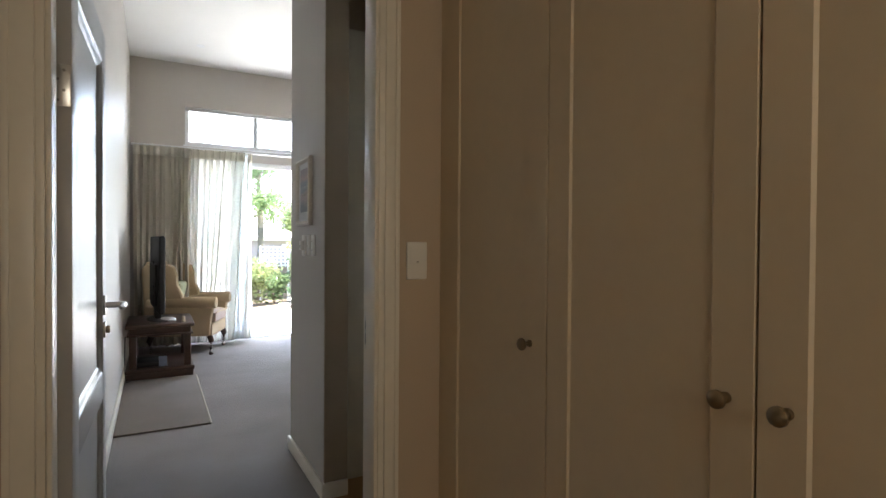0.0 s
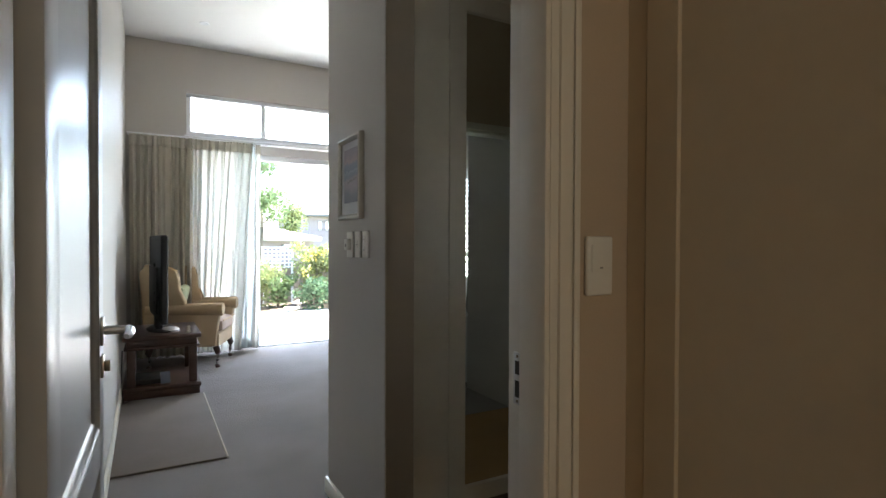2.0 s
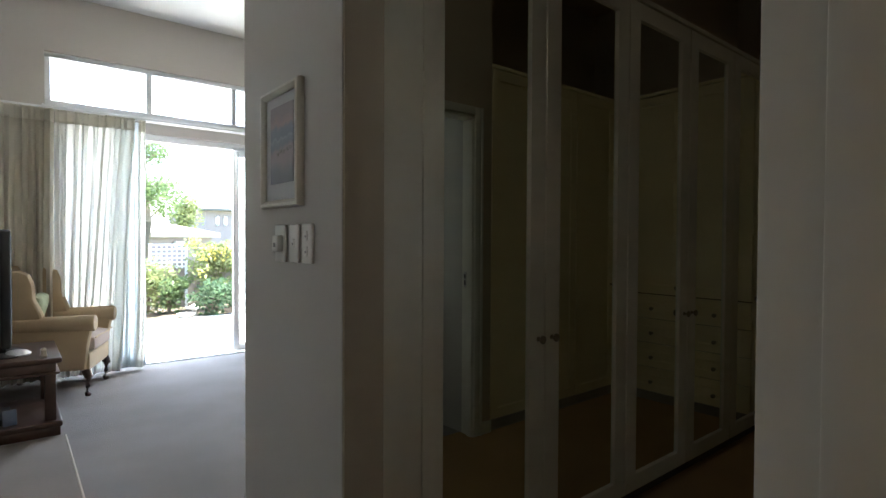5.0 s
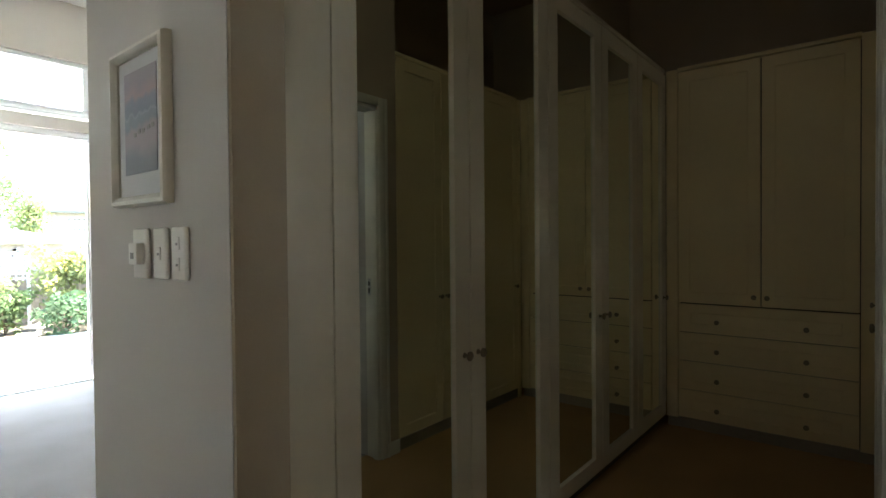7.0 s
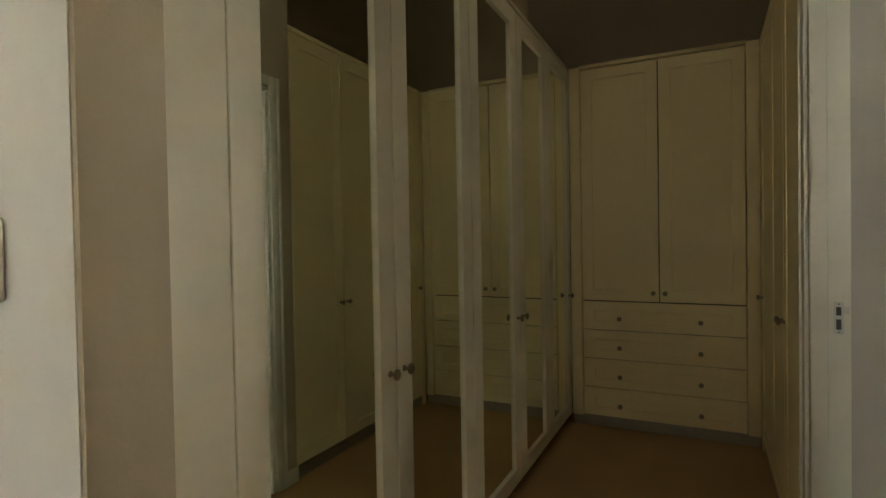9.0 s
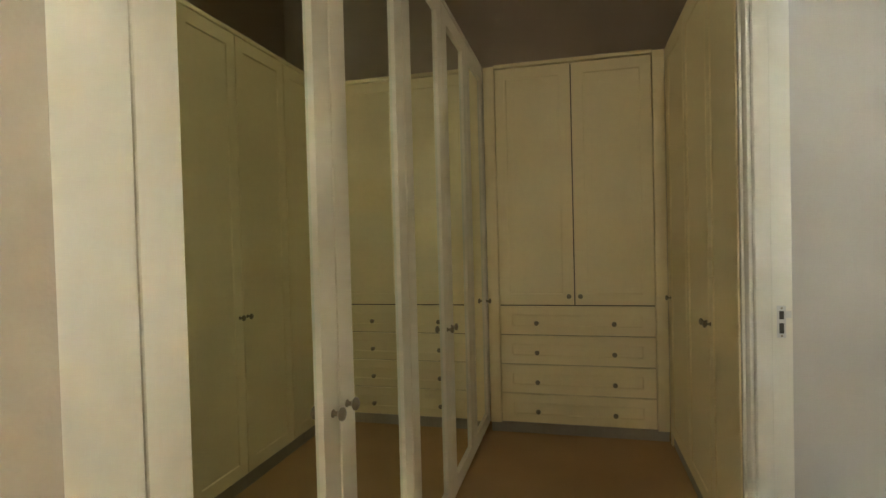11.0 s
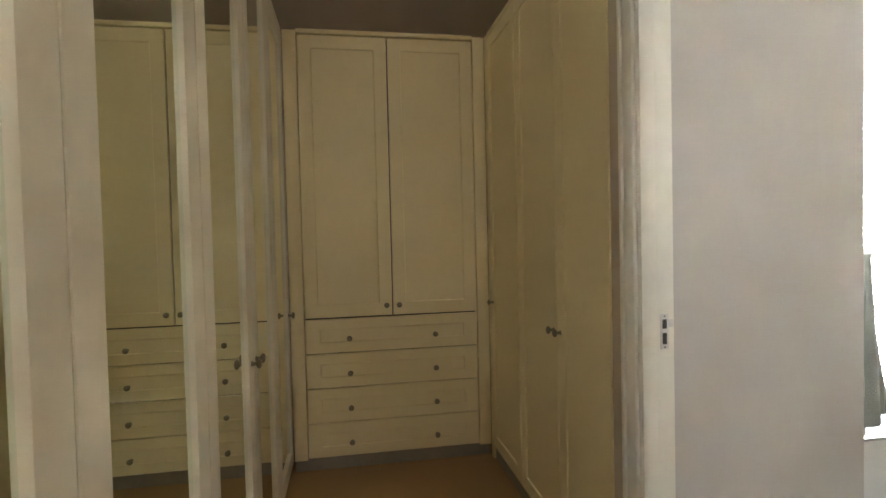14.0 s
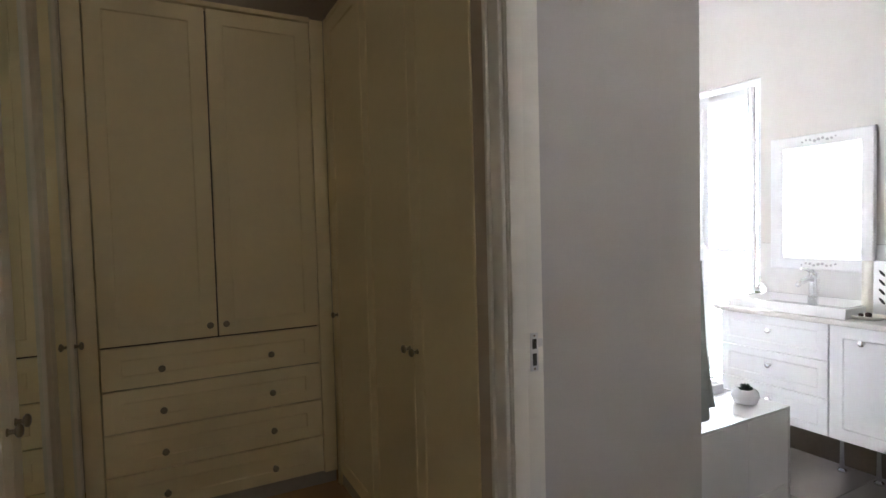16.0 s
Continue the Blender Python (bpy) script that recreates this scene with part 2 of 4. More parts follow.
def lathe(bm, profile, m, segs=20):
    """Turns a profile of (radius, height) round the z axis of m."""
    rings = []
    for r, h in profile:
        rings.append([bm.verts.new(m @ Vector((r * math.cos(a), r * math.sin(a), h))) for a in (2 * math.pi * i / segs for i in range(segs))])
    for a, b in zip(rings, rings[1:]):
        for i in range(segs):
            bm.faces.new((a[i], a[(i + 1) % segs], b[(i + 1) % segs], b[i]))
    bm.faces.new(rings[0][::-1]), bm.faces.new(rings[-1])
    return bm


def tube(bm, points, radius, segs=10):
    """A round rod along points; radius may be a list."""
    pts = [Vector(p) for p in points]
    rs = radius if isinstance(radius, (list, tuple)) else [radius] * len(pts)
    rings = []
    for i, p in enumerate(pts):
        d = (pts[min(i + 1, len(pts) - 1)] - pts[max(i - 1, 0)]).normalized()
        q = d.to_track_quat("Z", "Y").to_matrix()
        rings.append([bm.verts.new(p + q @ Vector((rs[i] * math.cos(a), rs[i] * math.sin(a), 0))) for a in (2 * math.pi * k / segs for k in range(segs))])
    for a, b in zip(rings, rings[1:]):
        for i in range(segs):
            bm.faces.new((a[i], a[(i + 1) % segs], b[(i + 1) % segs], b[i]))
    bm.faces.new(rings[0][::-1]), bm.faces.new(rings[-1])
    return bm


# a plane's own axes: u along it, d outward, z up
def faces_minus_x(plane):
    return lambda u, d, z: Vector((plane - d, u, z))


def faces_plus_x(plane):
    return lambda u, d, z: Vector((plane + d, u, z))


def faces_minus_y(plane):
    return lambda u, d, z: Vector((u, plane - d, z))


def faces_plus_y(plane):
    return lambda u, d, z: Vector((u, plane + d, z))


def slab(bm, f, u0, u1, d0, d1, z0, z1):
    a, b = f(u0, d0, z0), f(u1, d1, z1)
    return box(bm, min(a.x, b.x), max(a.x, b.x), min(a.y, b.y), max(a.y, b.y), min(a.z, b.z), max(a.z, b.z))


def shaker(f, u0, u1, z0, z1, stile=0.068, rail=0.068, thick=0.018, recess=0.0045, panel=True):
    """A framed door or drawer front with a recessed field and a small sloped bead."""
    bm = bmesh.new()

    def ring(i, d, zi):
        return [bm.verts.new(f(u, d, z)) for u, z in ((u0 + i, z0 + zi), (u1 - i, z0 + zi), (u1 - i, z1 - zi), (u0 + i, z1 - zi))]
    slope = 0.005 if panel else 0.008
    rings = [ring(0, 0, 0), ring(0, thick - 0.002, 0), ring(0.002, thick, 0.002), ring(stile, thick, rail), ring(stile + slope, thick - recess, rail + slope)]
    for a, b in zip(rings, rings[1:]):
        for i in range(4):
            bm.faces.new((a[i], a[(i + 1) % 4], b[(i + 1) % 4], b[i]))
    if panel:
        bm.faces.new(rings[-1])
    bm.faces.new(rings[0][::-1])
    return bm


def knob(f, u, z, parent, d=0.018, r=0.015, label="aged nickel mushroom knob", metal=None):
    """A turned cupboard knob that stands out of a front."""
    a, b = f(u, d, z), f(u, d + 1, z)
    m = Matrix.Translation(a) @ (b - a).to_track_quat("Z", "Y").to_matrix().to_4x4()
    bm = lathe(bmesh.new(), [(r * 0.6, 0), (r * 0.6, 0.002), (r * 0.38, 0.004), (r * 0.34, 0.014), (r * 0.75, 0.018), (r, 0.022), (r * 0.98, 0.027), (r * 0.7, 0.031), (r * 0.25, 0.0325)], m, 18)
    ob = part("knob", bm, metal or NICKEL, parent, label)
    if parent.data:
        ob.matrix_parent_inverse = Matrix.Identity(4)
    return ob


# ---- the large structure ----
def wall(name, boxes, mat=WALL, label="smooth greige painted plaster wall"):
    return solid(name, several(*boxes), mat, label, "wall", "structure")


CEILZ = 3.45
solid("floor", several((-0.125, 0.86, 1.55, 3.35, -0.12, 0.0), (-0.125, 5.6, 3.35, 7.36, -0.12, 0.0)), CARPET, "taupe cut-pile fitted carpet, slightly worn", "carpet", "structure")
solid("floor_closet", several((0.86, 4.66, 1.55, 3.35, -0.12, 0.0)), BROWNCARPET, "brown cut-pile fitted carpet in the dressing room", "carpet", "structure")
solid("floor_hall", several((-0.30, 1.60, -1.40, 1.55, -0.12, 0.0)), BROWNCARPET, "brown cut-pile fitted carpet in the hall", "carpet", "structure")
wall("wall_west", [(-0.245, -0.125, 1.60, 7.36, -0.05, CEILZ)])
wall("wall_north", [(-0.245, 0.46, 7.36, 7.56, -0.05, CEILZ), (0.46, 2.95, 7.36, 7.56, 2.93, CEILZ), (0.46, 2.95, 7.36, 7.56, 2.295, 2.455), (2.95, 5.6, 7.36, 7.56, -0.05, CEILZ)])
wall("wall_east", [(5.6, 5.72, 3.35, 7.56, -0.05, CEILZ)])
wall("wall_picture", [(0.86, 0.98, 2.642, 3.36, 0.0, CEILZ)])
# Thin skin that carries the painted shade of the wall end.
wall("wall_picture_end", [(0.862, 0.98, 2.632, 2.642, 0.0, CEILZ)], ENDWALL, "end of the picture wall, its warm shade painted into the colour")
wall("wall_wardrobe_back", [(0.98, 5.72, 3.23, 3.35, 0.0, CEILZ)], HALLWALL, "warm beige painted plaster wall")
wall("wall_closet_end", [(4.66, 4.78, 0.9, 3.23, 0.0, CEILZ)], HALLWALL, "warm beige painted plaster wall")
wall("wall_door_hall", [(-0.30, -0.103, 1.50, 1.55, 0.0, 2.6), (0.706, 1.48, 1.50, 1.55, 0.0, 2.6), (-0.103, 0.706, 1.50, 1.55, 2.05, 2.6)], HALLWALL, "warm beige painted hall wall round the door")
wall("wall_door", [(-0.30, -0.103, 1.55, 1.60, 0.0, CEILZ), (0.706, 1.58, 1.55, 1.60, 0.0, CEILZ), (-0.103, 0.706, 1.55, 1.60, 2.05, CEILZ)])
wall("wall_bathroom_door", [(1.58, 1.622, 1.567, 1.670, 0.0, CEILZ), (1.622, 2.503, 1.567, 1.670, 2.05, CEILZ), (2.503, 2.6445, 1.567, 1.670, 0.0, CEILZ)], HALLWALL, "warm beige painted wall round the bathroom door")
wall("wall_bathroom_stub", [(2.489, 2.572, 0.932, 1.567, 0.0, CEILZ)])
wall("wall_hall_west", [(-0.42, -0.30, -1.40, 1.60, 0.0, 2.6)], HALLWALL)
# The opening in this unseen wall is added to go with the hall fill lamp.
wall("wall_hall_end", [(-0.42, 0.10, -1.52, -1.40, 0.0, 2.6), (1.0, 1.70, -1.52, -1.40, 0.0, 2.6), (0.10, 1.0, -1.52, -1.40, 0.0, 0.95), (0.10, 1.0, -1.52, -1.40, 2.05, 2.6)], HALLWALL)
# Unseen sheet added to keep blue sky light out of the hall.
solid("window_hall_sky_block", one(0.06, 1.04, -1.398, -1.394, 0.90, 2.10), cloth_through("cream_sky_block_cloth", (0.62, 0.48, 0.30), 0.3), "added cream cloth sheet over the unseen hall opening, holding back sky light", "blind", "structure")
wall("wall_hall_east", [(1.48, 1.58, -1.40, 1.50, 0.0, CEILZ)], BATHWALL, "pale greige painted bathroom wall")
wall("wall_bathroom_south", [(1.48, 3.325, -0.88, -0.76, 0.0, CEILZ), (4.12, 5.0, -0.88, -0.76, 0.0, CEILZ), (3.325, 4.12, -0.88, -0.76, 2.185, CEILZ)], BATHWALL, "pale greige painted bathroom wall")
wall("wall_bathroom_north", [(2.572, 4.88, 0.932, 0.985, 0.0, CEILZ)], BATHWALL, "pale greige painted bathroom wall")
wall("wall_closet_south", [(2.572, 4.66, 0.985, 1.05, 0.0, CEILZ), (2.572, 2.64, 1.05, 1.567, 0.0, CEILZ)], HALLWALL, "warm beige painted plaster wall behind the wardrobes")
wall("wall_bathroom_east", [(4.88, 5.0, -0.76, 1.575, 0.0, CEILZ)], BATHWALL, "pale greige painted bathroom wall")
solid("ceiling_closet", several((0.98, 4.66, 1.670, 3.23, CEILZ - 0.02, CEILZ), (2.64, 4.66, 1.05, 1.670, CEILZ - 0.02, CEILZ)), CLOSETCEIL, "dressing-room ceiling with carpet bounce painted in as tan brown", "ceiling", "structure")
solid("ceiling", one(-0.42, 5.72, 1.50, 7.56, CEILZ, CEILZ + 0.1), CEIL, "white painted plasterboard ceiling", "ceiling", "structure")
solid("ceiling_bathroom", one(1.48, 5.72, -0.88, 1.50, CEILZ, CEILZ + 0.1), CEIL, "white painted bathroom ceiling", "ceiling", "structure")
solid("ceiling_hall", one(-0.42, 1.48, -1.52, 1.55, 2.6, 2.7), CEIL, "white painted hall ceiling", "ceiling", "structure")


def skirting(name, boxes):
    return solid(name, several(*boxes), TRIM, "white painted skirting board", "skirting", "structure", bevel=0.004)


skirting("baseboard", [(-0.125, -0.108, 1.62, 7.36, 0, 0.085)])
skirting("baseboard_picture_wall", [(0.845, 0.86, 2.617, 3.375, 0, 0.08), (0.86, 0.98, 2.617, 2.632, 0, 0.08)])
skirting("baseboard_door_wall", [(0.76, 1.58, 1.60, 1.615, 0, 0.085)])
skirting("baseboard_bathroom_door", [(2.558, 2.644, 1.671, 1.685, 0, 0.08)])
skirting("baseboard_hall", [(-0.30, -0.285, -1.4, 1.50, 0, 0.085)])
skirting("baseboard_stub", [(0.76, 0.885, 1.486, 1.50, 0, 0.085)])


def door_frame(name, boxes, label="white painted timber door frame and architrave"):
    boxes = [(a + 0.0004, b - 0.0004, c + 0.0004, d - 0.0004, e, f) for a, b, c, d, e, f in boxes]
    return solid(name, several(*boxes), TRIM, label, "door frame", "structure", bevel=0.004)


# entrance door frame: linings, stops, architraves
door_frame("trim_entrance_frame", [
    (0.688, 0.706, 1.488, 1.612, 0, 2.03), (0.676, 0.688, 1.488, 1.562, 0, 2.02),
    (0.706, 0.748, 1.482, 1.50, 0, 2.10), (0.735, 0.75, 1.476, 1.482, 0, 2.10), (0.706, 0.748, 1.60, 1.618, 0, 2.10),
    (-0.103, -0.085, 1.488, 1.612, 0, 2.03), (-0.085, -0.073, 1.488, 1.562, 0, 2.02),
    (-0.158, -0.103, 1.482, 1.50, 0, 2.10), (-0.160, -0.145, 1.476, 1.482, 0, 2.10),
    (-0.103, 0.706, 1.488, 1.612, 2.03, 2.05), (-0.158, 0.748, 1.482, 1.50, 2.05, 2.11), (-0.103, 0.748, 1.60, 1.618, 2.05, 2.11)])
# bathroom door frame
door_frame("trim_bathroom_frame", [
    (2.485, 2.503, 1.565, 1.672, 0, 2.03), (2.473, 2.485, 1.625, 1.672, 0, 2.02),
    (2.490, 2.540, 1.672, 1.686, 0, 2.10), (2.540, 2.556, 1.672, 1.693, 0, 2.10),
    (1.622, 1.64, 1.565, 1.672, 0, 2.03), (1.582, 1.634, 1.672, 1.688, 0, 2.10),
    (1.64, 2.485, 1.565, 1.672, 2.03, 2.05), (1.634, 2.490, 1.672, 1.688, 2.05, 2.10)])


def strike_plate(name, x, y, z):
    """A lock keep let into a jamb that faces towards smaller x."""
    t = thing(name, (x, y, z), "satin steel lock strike plate in the white door jamb", "strike plate")
    bm = bmesh.new()
    f = faces_minus_x(x)
    slab(bm, f, y - 0.0125, y + 0.0125, 0, 0.003, z - 0.05, z + 0.05)
    slab(bm, f, y - 0.028, y - 0.0125, 0.0, 0.0025, z + 0.012, z + 0.034)
    part("plate", bm, STEEL, t, bevel=0.0008)
    # No holes are cut: dark slabs carry the shade of the slots.
    for z0, z1 in ((0.008, 0.034), (-0.036, -0.004)):
        part("slot", slab(bmesh.new(), f, y - 0.0065, y + 0.0065, 0.001, 0.0036, z + z0, z + z1), SLOTSHADE, t, "dark slab painted as the shade in a latch slot")
    for dz in (-0.044, 0.043):
        part("screw", lathe(bmesh.new(), [(0.003, 0), (0.003, 0.004)], pose(x, y, z + dz, 0, -90, 0), 8), NICKEL, t)


strike_plate("strike_plate", 0.688, 1.578, 1.0)
strike_plate("strike_plate", 2.485, 1.598, 1.005)


# ---- hall: the linen cupboards ----
LX = 0.89


def hall_cupboard():
    f = faces_minus_x(LX + 0.018)
    seams = [1.455, 0.99, 0.521, 0.055, -0.41, -0.87]
    for i, (a, b) in enumerate(zip(seams, seams[1:])):
        t = thing("linen_cupboard", (LX + 0.3, (a + b) / 2, 0), "cream painted tall built-in hall cupboard, closed", "cupboard", "hall cupboards")
        part("body", several((LX + 0.055, 1.478, b, a, 0.07, 2.40), (LX + 0.04, 1.478, b, a, 0.0, 0.07)), DARKBROWN, t)
        leaf = part("door", shaker(f, b + 0.0018, a - 0.0018, 0.075, 2.38), LINEN, t)
        y = a - 0.40 if i % 2 == 0 else b + 0.045
        if i == 0:
            y = b + 0.058
        elif i % 2 == 1:
            y = b + 0.045
        else:
            y = a - 0.045
        knob(f, y, 1.04, leaf, r=0.0145)


hall_cupboard()
solid("trim_cupboard_filler", several((0.895, 1.478, 1.457, 1.50, 0.0, 2.42), (0.895, 0.93, -0.87, 1.457, 2.40, 2.6)), LINEN, "cream painted cupboard filler strip", "filler", "structure")


def switch_plate(name, f, u, z, w, h, gang, label):
    t = thing(name, f(u, 0, z - h / 2), label, "light switch")
    part("plate", slab(bmesh.new(), f, u - w / 2, u + w / 2, 0, 0.011, z - h / 2, z + h / 2), WHITEPL, t, bevel=0.0045, segments=3)
    if gang == "rocker":
        part("rocker", slab(bmesh.new(), f, u - w * 0.36, u + w * 0.36, 0.011, 0.0135, z - h * 0.10, z + h * 0.36), WHITEPL, t, bevel=0.001)
        part("indicator", slab(bmesh.new(), f, u - 0.004, u + 0.004, 0.0135, 0.0142, z - 0.005, z - 0.002), GREYPL, t)
    elif gang == "dial":
        part("cover", slab(bmesh.new(), f, u - w * 0.40, u + w * 0.20, 0.011, 0.030, z - h * 0.22, z + h * 0.22), WHITEPL, t, bevel=0.004)
        part("window", slab(bmesh.new(), f, u - w * 0.2, u + w * 0.02, 0.030, 0.0306, z - h * 0.10, z + h * 0.02), GREYPL, t)
    else:
        for dz in gang:
            part("rocker", slab(bmesh.new(), f, u - 0.009, u + 0.009, 0.011, 0.0135, z + dz - 0.014, z + dz + 0.014), WHITEPL, t, bevel=0.001)
            part("indicator", slab(bmesh.new(), f, u - 0.004, u + 0.004, 0.0135, 0.0142, z + dz - 0.004, z + dz + 0.001), GREYPL, t)


switch_plate("light_switch", faces_minus_y(1.50), 0.812, 1.218, 0.066, 0.112, "rocker", "white plastic rocker light switch beside the door frame")

# ---- the entrance door, open along the bedroom wall ----
door = thing("door_1", (-0.055, 1.97, 0), "white painted panelled timber door standing open", "door", kind="structure")
DX0, DX1, DY0, DY1 = -0.099, -0.051, 1.618, 2.378
DEEP = 0.015
PANELS = ((DY0 + 0.105, DY1 - 0.10, 0.20, 0.712), (DY0 + 0.105, DY1 - 0.10, 0.805, 1.90))
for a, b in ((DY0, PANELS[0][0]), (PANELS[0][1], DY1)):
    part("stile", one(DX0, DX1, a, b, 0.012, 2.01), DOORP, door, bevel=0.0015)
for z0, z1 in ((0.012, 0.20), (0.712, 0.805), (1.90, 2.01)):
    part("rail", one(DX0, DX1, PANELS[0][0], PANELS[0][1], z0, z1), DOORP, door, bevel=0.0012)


def door_panel(y0, y1, z0, z1):
    """A sunk panel with a stepped bead on the room side."""
    bm = bmesh.new()
    f = faces_plus_x(DX1)
    prof = [(0.0, -0.0015), (0.004, -0.001), (0.010, -0.006), (0.018, -0.008), (0.024, -DEEP + 0.002), (0.028, -DEEP)]
    rings = [[bm.verts.new(f(u, d, z)) for u, z in ((y0 + i, z0 + i), (y1 - i, z0 + i), (y1 - i, z1 - i), (y0 + i, z1 - i))] for i, d in prof]
    for a, b in zip(rings, rings[1:]):
        for i in range(4):
            bm.faces.new((a[i], a[(i + 1) % 4], b[(i + 1) % 4], b[i]))
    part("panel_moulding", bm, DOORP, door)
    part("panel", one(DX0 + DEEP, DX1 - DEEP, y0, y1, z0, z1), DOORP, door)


for p in PANELS:
    door_panel(*p)
HY, HZ = 2.316, 1.040
fx = faces_plus_x(DX1)
handle = part("lever_handle", lathe(bmesh.new(), [(0.011, 0), (0.011, 0.056)], pose(DX1, HY, HZ, 0, 90, 0), 14), STEEL, door, "satin steel lever handle")
bm = tube(bmesh.new(), [(DX1 + 0.060, HY + 0.004, HZ), (DX1 + 0.064, HY - 0.03, HZ + 0.002), (DX1 + 0.066, HY - 0.07, HZ + 0.003), (DX1 + 0.064, HY - 0.105, HZ + 0.001), (DX1 + 0.060, HY - 0.118, HZ)], [0.011, 0.0105, 0.010, 0.009, 0.006], 12)
part("lever", bm, STEEL, door)
part("rose", slab(bmesh.new(), fx, HY - 0.019, HY + 0.019, 0, 0.007, HZ - 0.035, HZ + 0.035), STEEL, door, bevel=0.003)
part("key_escutcheon", slab(bmesh.new(), fx, HY - 0.019, HY + 0.019, 0, 0.007, HZ - 0.115, HZ - 0.06), STEEL, door, bevel=0.003)
part("key", slab(bmesh.new(), fx, HY - 0.010, HY + 0.010, 0.007, 0.020, HZ - 0.10, HZ - 0.075), NICKEL, door, bevel=0.002)
part("latch_plate", one(DX0 + 0.008, DX1 - 0.008, DY1, DY1 + 0.003, HZ - 0.11, HZ + 0.05), STEEL, door)
for hz in (1.642, 0.28):
    part("hinge", several((DX0 + 0.006, DX1 - 0.002, DY0 - 0.003, DY0, hz - 0.05, hz + 0.05)), STEEL, door, "satin steel butt hinge", bevel=0.0008)
    part("hinge_pin", lathe(bmesh.new(), [(0.006, 0), (0.006, 0.104)], pose(DX0 + 0.001, DY0 - 0.004, hz - 0.052), 10), STEEL, door)
    for sx, sz in ((-0.066, 0.036), (-0.078, 0.014), (-0.066, -0.012), (-0.078, -0.036)):
        part("screw", lathe(bmesh.new(), [(0.0035, 0), (0.0035, 0.0045)], pose(sx, DY0, hz + sz, 90, 0, 0), 8), GREYPL, door)

# the leaf stands a little off the wall
HINGE = Matrix.Translation((DX0, DY0, 0))
door.matrix_world = HINGE @ Matrix.Rotation(radians(-1.3), 4, "Z") @ HINGE.inverted() @ Matrix.Translation(door.location)

# ---- picture wall: print and switches ----
PX = faces_minus_x(0.86)
pic = thing("framed_print", (0.86, 3.0, 1.34), "faded landscape print in a champagne frame on the wall", "picture")
y0, y1, z0, z1 = 2.864, 3.152, 1.360, 1.728
bm = bmesh.new()
prof = [(0, 0), (0, 0.014), (0.004, 0.022), (0.012, 0.024), (0.019, 0.019), (0.024, 0.012), (0.024, 0.004)]
rings = [[bm.verts.new(PX(u, d, z)) for u, z in ((y0 + i, z0 + i), (y1 - i, z0 + i), (y1 - i, z1 - i), (y0 + i, z1 - i))] for i, d in prof]
for a, b in zip(rings, rings[1:]):
    for i in range(4):
        bm.faces.new((a[i], a[(i + 1) % 4], b[(i + 1) % 4], b[i]))
part("frame", bm, PICFRAME, pic)
part("mount", slab(bmesh.new(), PX, y0 + 0.01, y1 - 0.01, 0.001, 0.007, z0 + 0.01, z1 - 0.01), MOUNT, pic)
part("print", slab(bmesh.new(), PX, y0 + 0.058, y1 - 0.058, 0.007, 0.0085, z0 + 0.075, z1 - 0.055), PRINT, pic)
bm = bmesh.new()
for i, (a, b) in enumerate(((0.0, 0.0), (0.022, 0.004), (0.05, 0.012), (0.072, 0.010), (0.095, 0.020))):
    slab(bm, PX, 2.935 + a, 2.949 + a, 0.0085, 0.0092, 1.532 - b * 0.6, 1.542 - b * 0.6)
part("print_figures", bm, GREYPL, pic, "small dark boats on the print")
switch_plate("light_switch", PX, 2.828, 1.251, 0.062, 0.113, (0.022, -0.022), "white plastic two-way light switch below the picture")
switch_plate("light_switch", PX, 2.916, 1.251, 0.062, 0.113, (0.0,), "white plastic single light switch below the picture")
switch_plate("light_switch", PX, 3.018, 1.250, 0.075, 0.115, "dial", "white plastic timer switch below the picture")

# ---- dressing room ----
MY = 2.785
SEAMS = [1.225, 1.828, 2.408, 2.988, 3.528, 4.082]


def mirrored_wardrobe():
    f = faces_minus_y(MY + 0.020)
    for i, (a, b) in enumerate(zip(SEAMS, SEAMS[1:])):
        t = thing("mirrored_wardrobe", ((a + b) / 2, MY + 0.3, 0), "cream built-in wardrobe with a full-height mirrored door, closed", "wardrobe", "mirrored wardrobes")
        part("body", several((a, b, MY + 0.06, 3.228, 0.07, 2.385), (a, b, MY + 0.05, 3.228, 0.0, 0.07)), DARKBROWN, t)
        d = part("door", shaker(f, a + 0.0028, b - 0.0028, 0.078, 2.372, stile=0.085, rail=0.078, thick=0.020, recess=0.012, panel=False), FRAMEP, t)
        bm = bmesh.new()
        slab(bm, f, a + 0.08, b - 0.08, 0.003, 0.009, 0.15, 2.30)
        part("mirror", bm, MIRROR, d, "clear silvered mirror glass")
        u = (b - 0.040, a + 0.040)[i % 2]
        if i == 4:
            u = b - 0.06
        knob(f, u, 0.88, d, d=0.020, r=0.0165)


mirrored_wardrobe()
solid("trim_wardrobe_filler", several((0.98, 1.2235, MY, 3.228, 0.0, 2.40), (1.2235, 4.08, MY + 0.004, 3.228, 2.386, 2.41)), FRAMEP, "cream painted wardrobe end panel and top strip", "filler", "structure", bevel=0.002)

BX = 4.09
DR = 1.747, 2.710


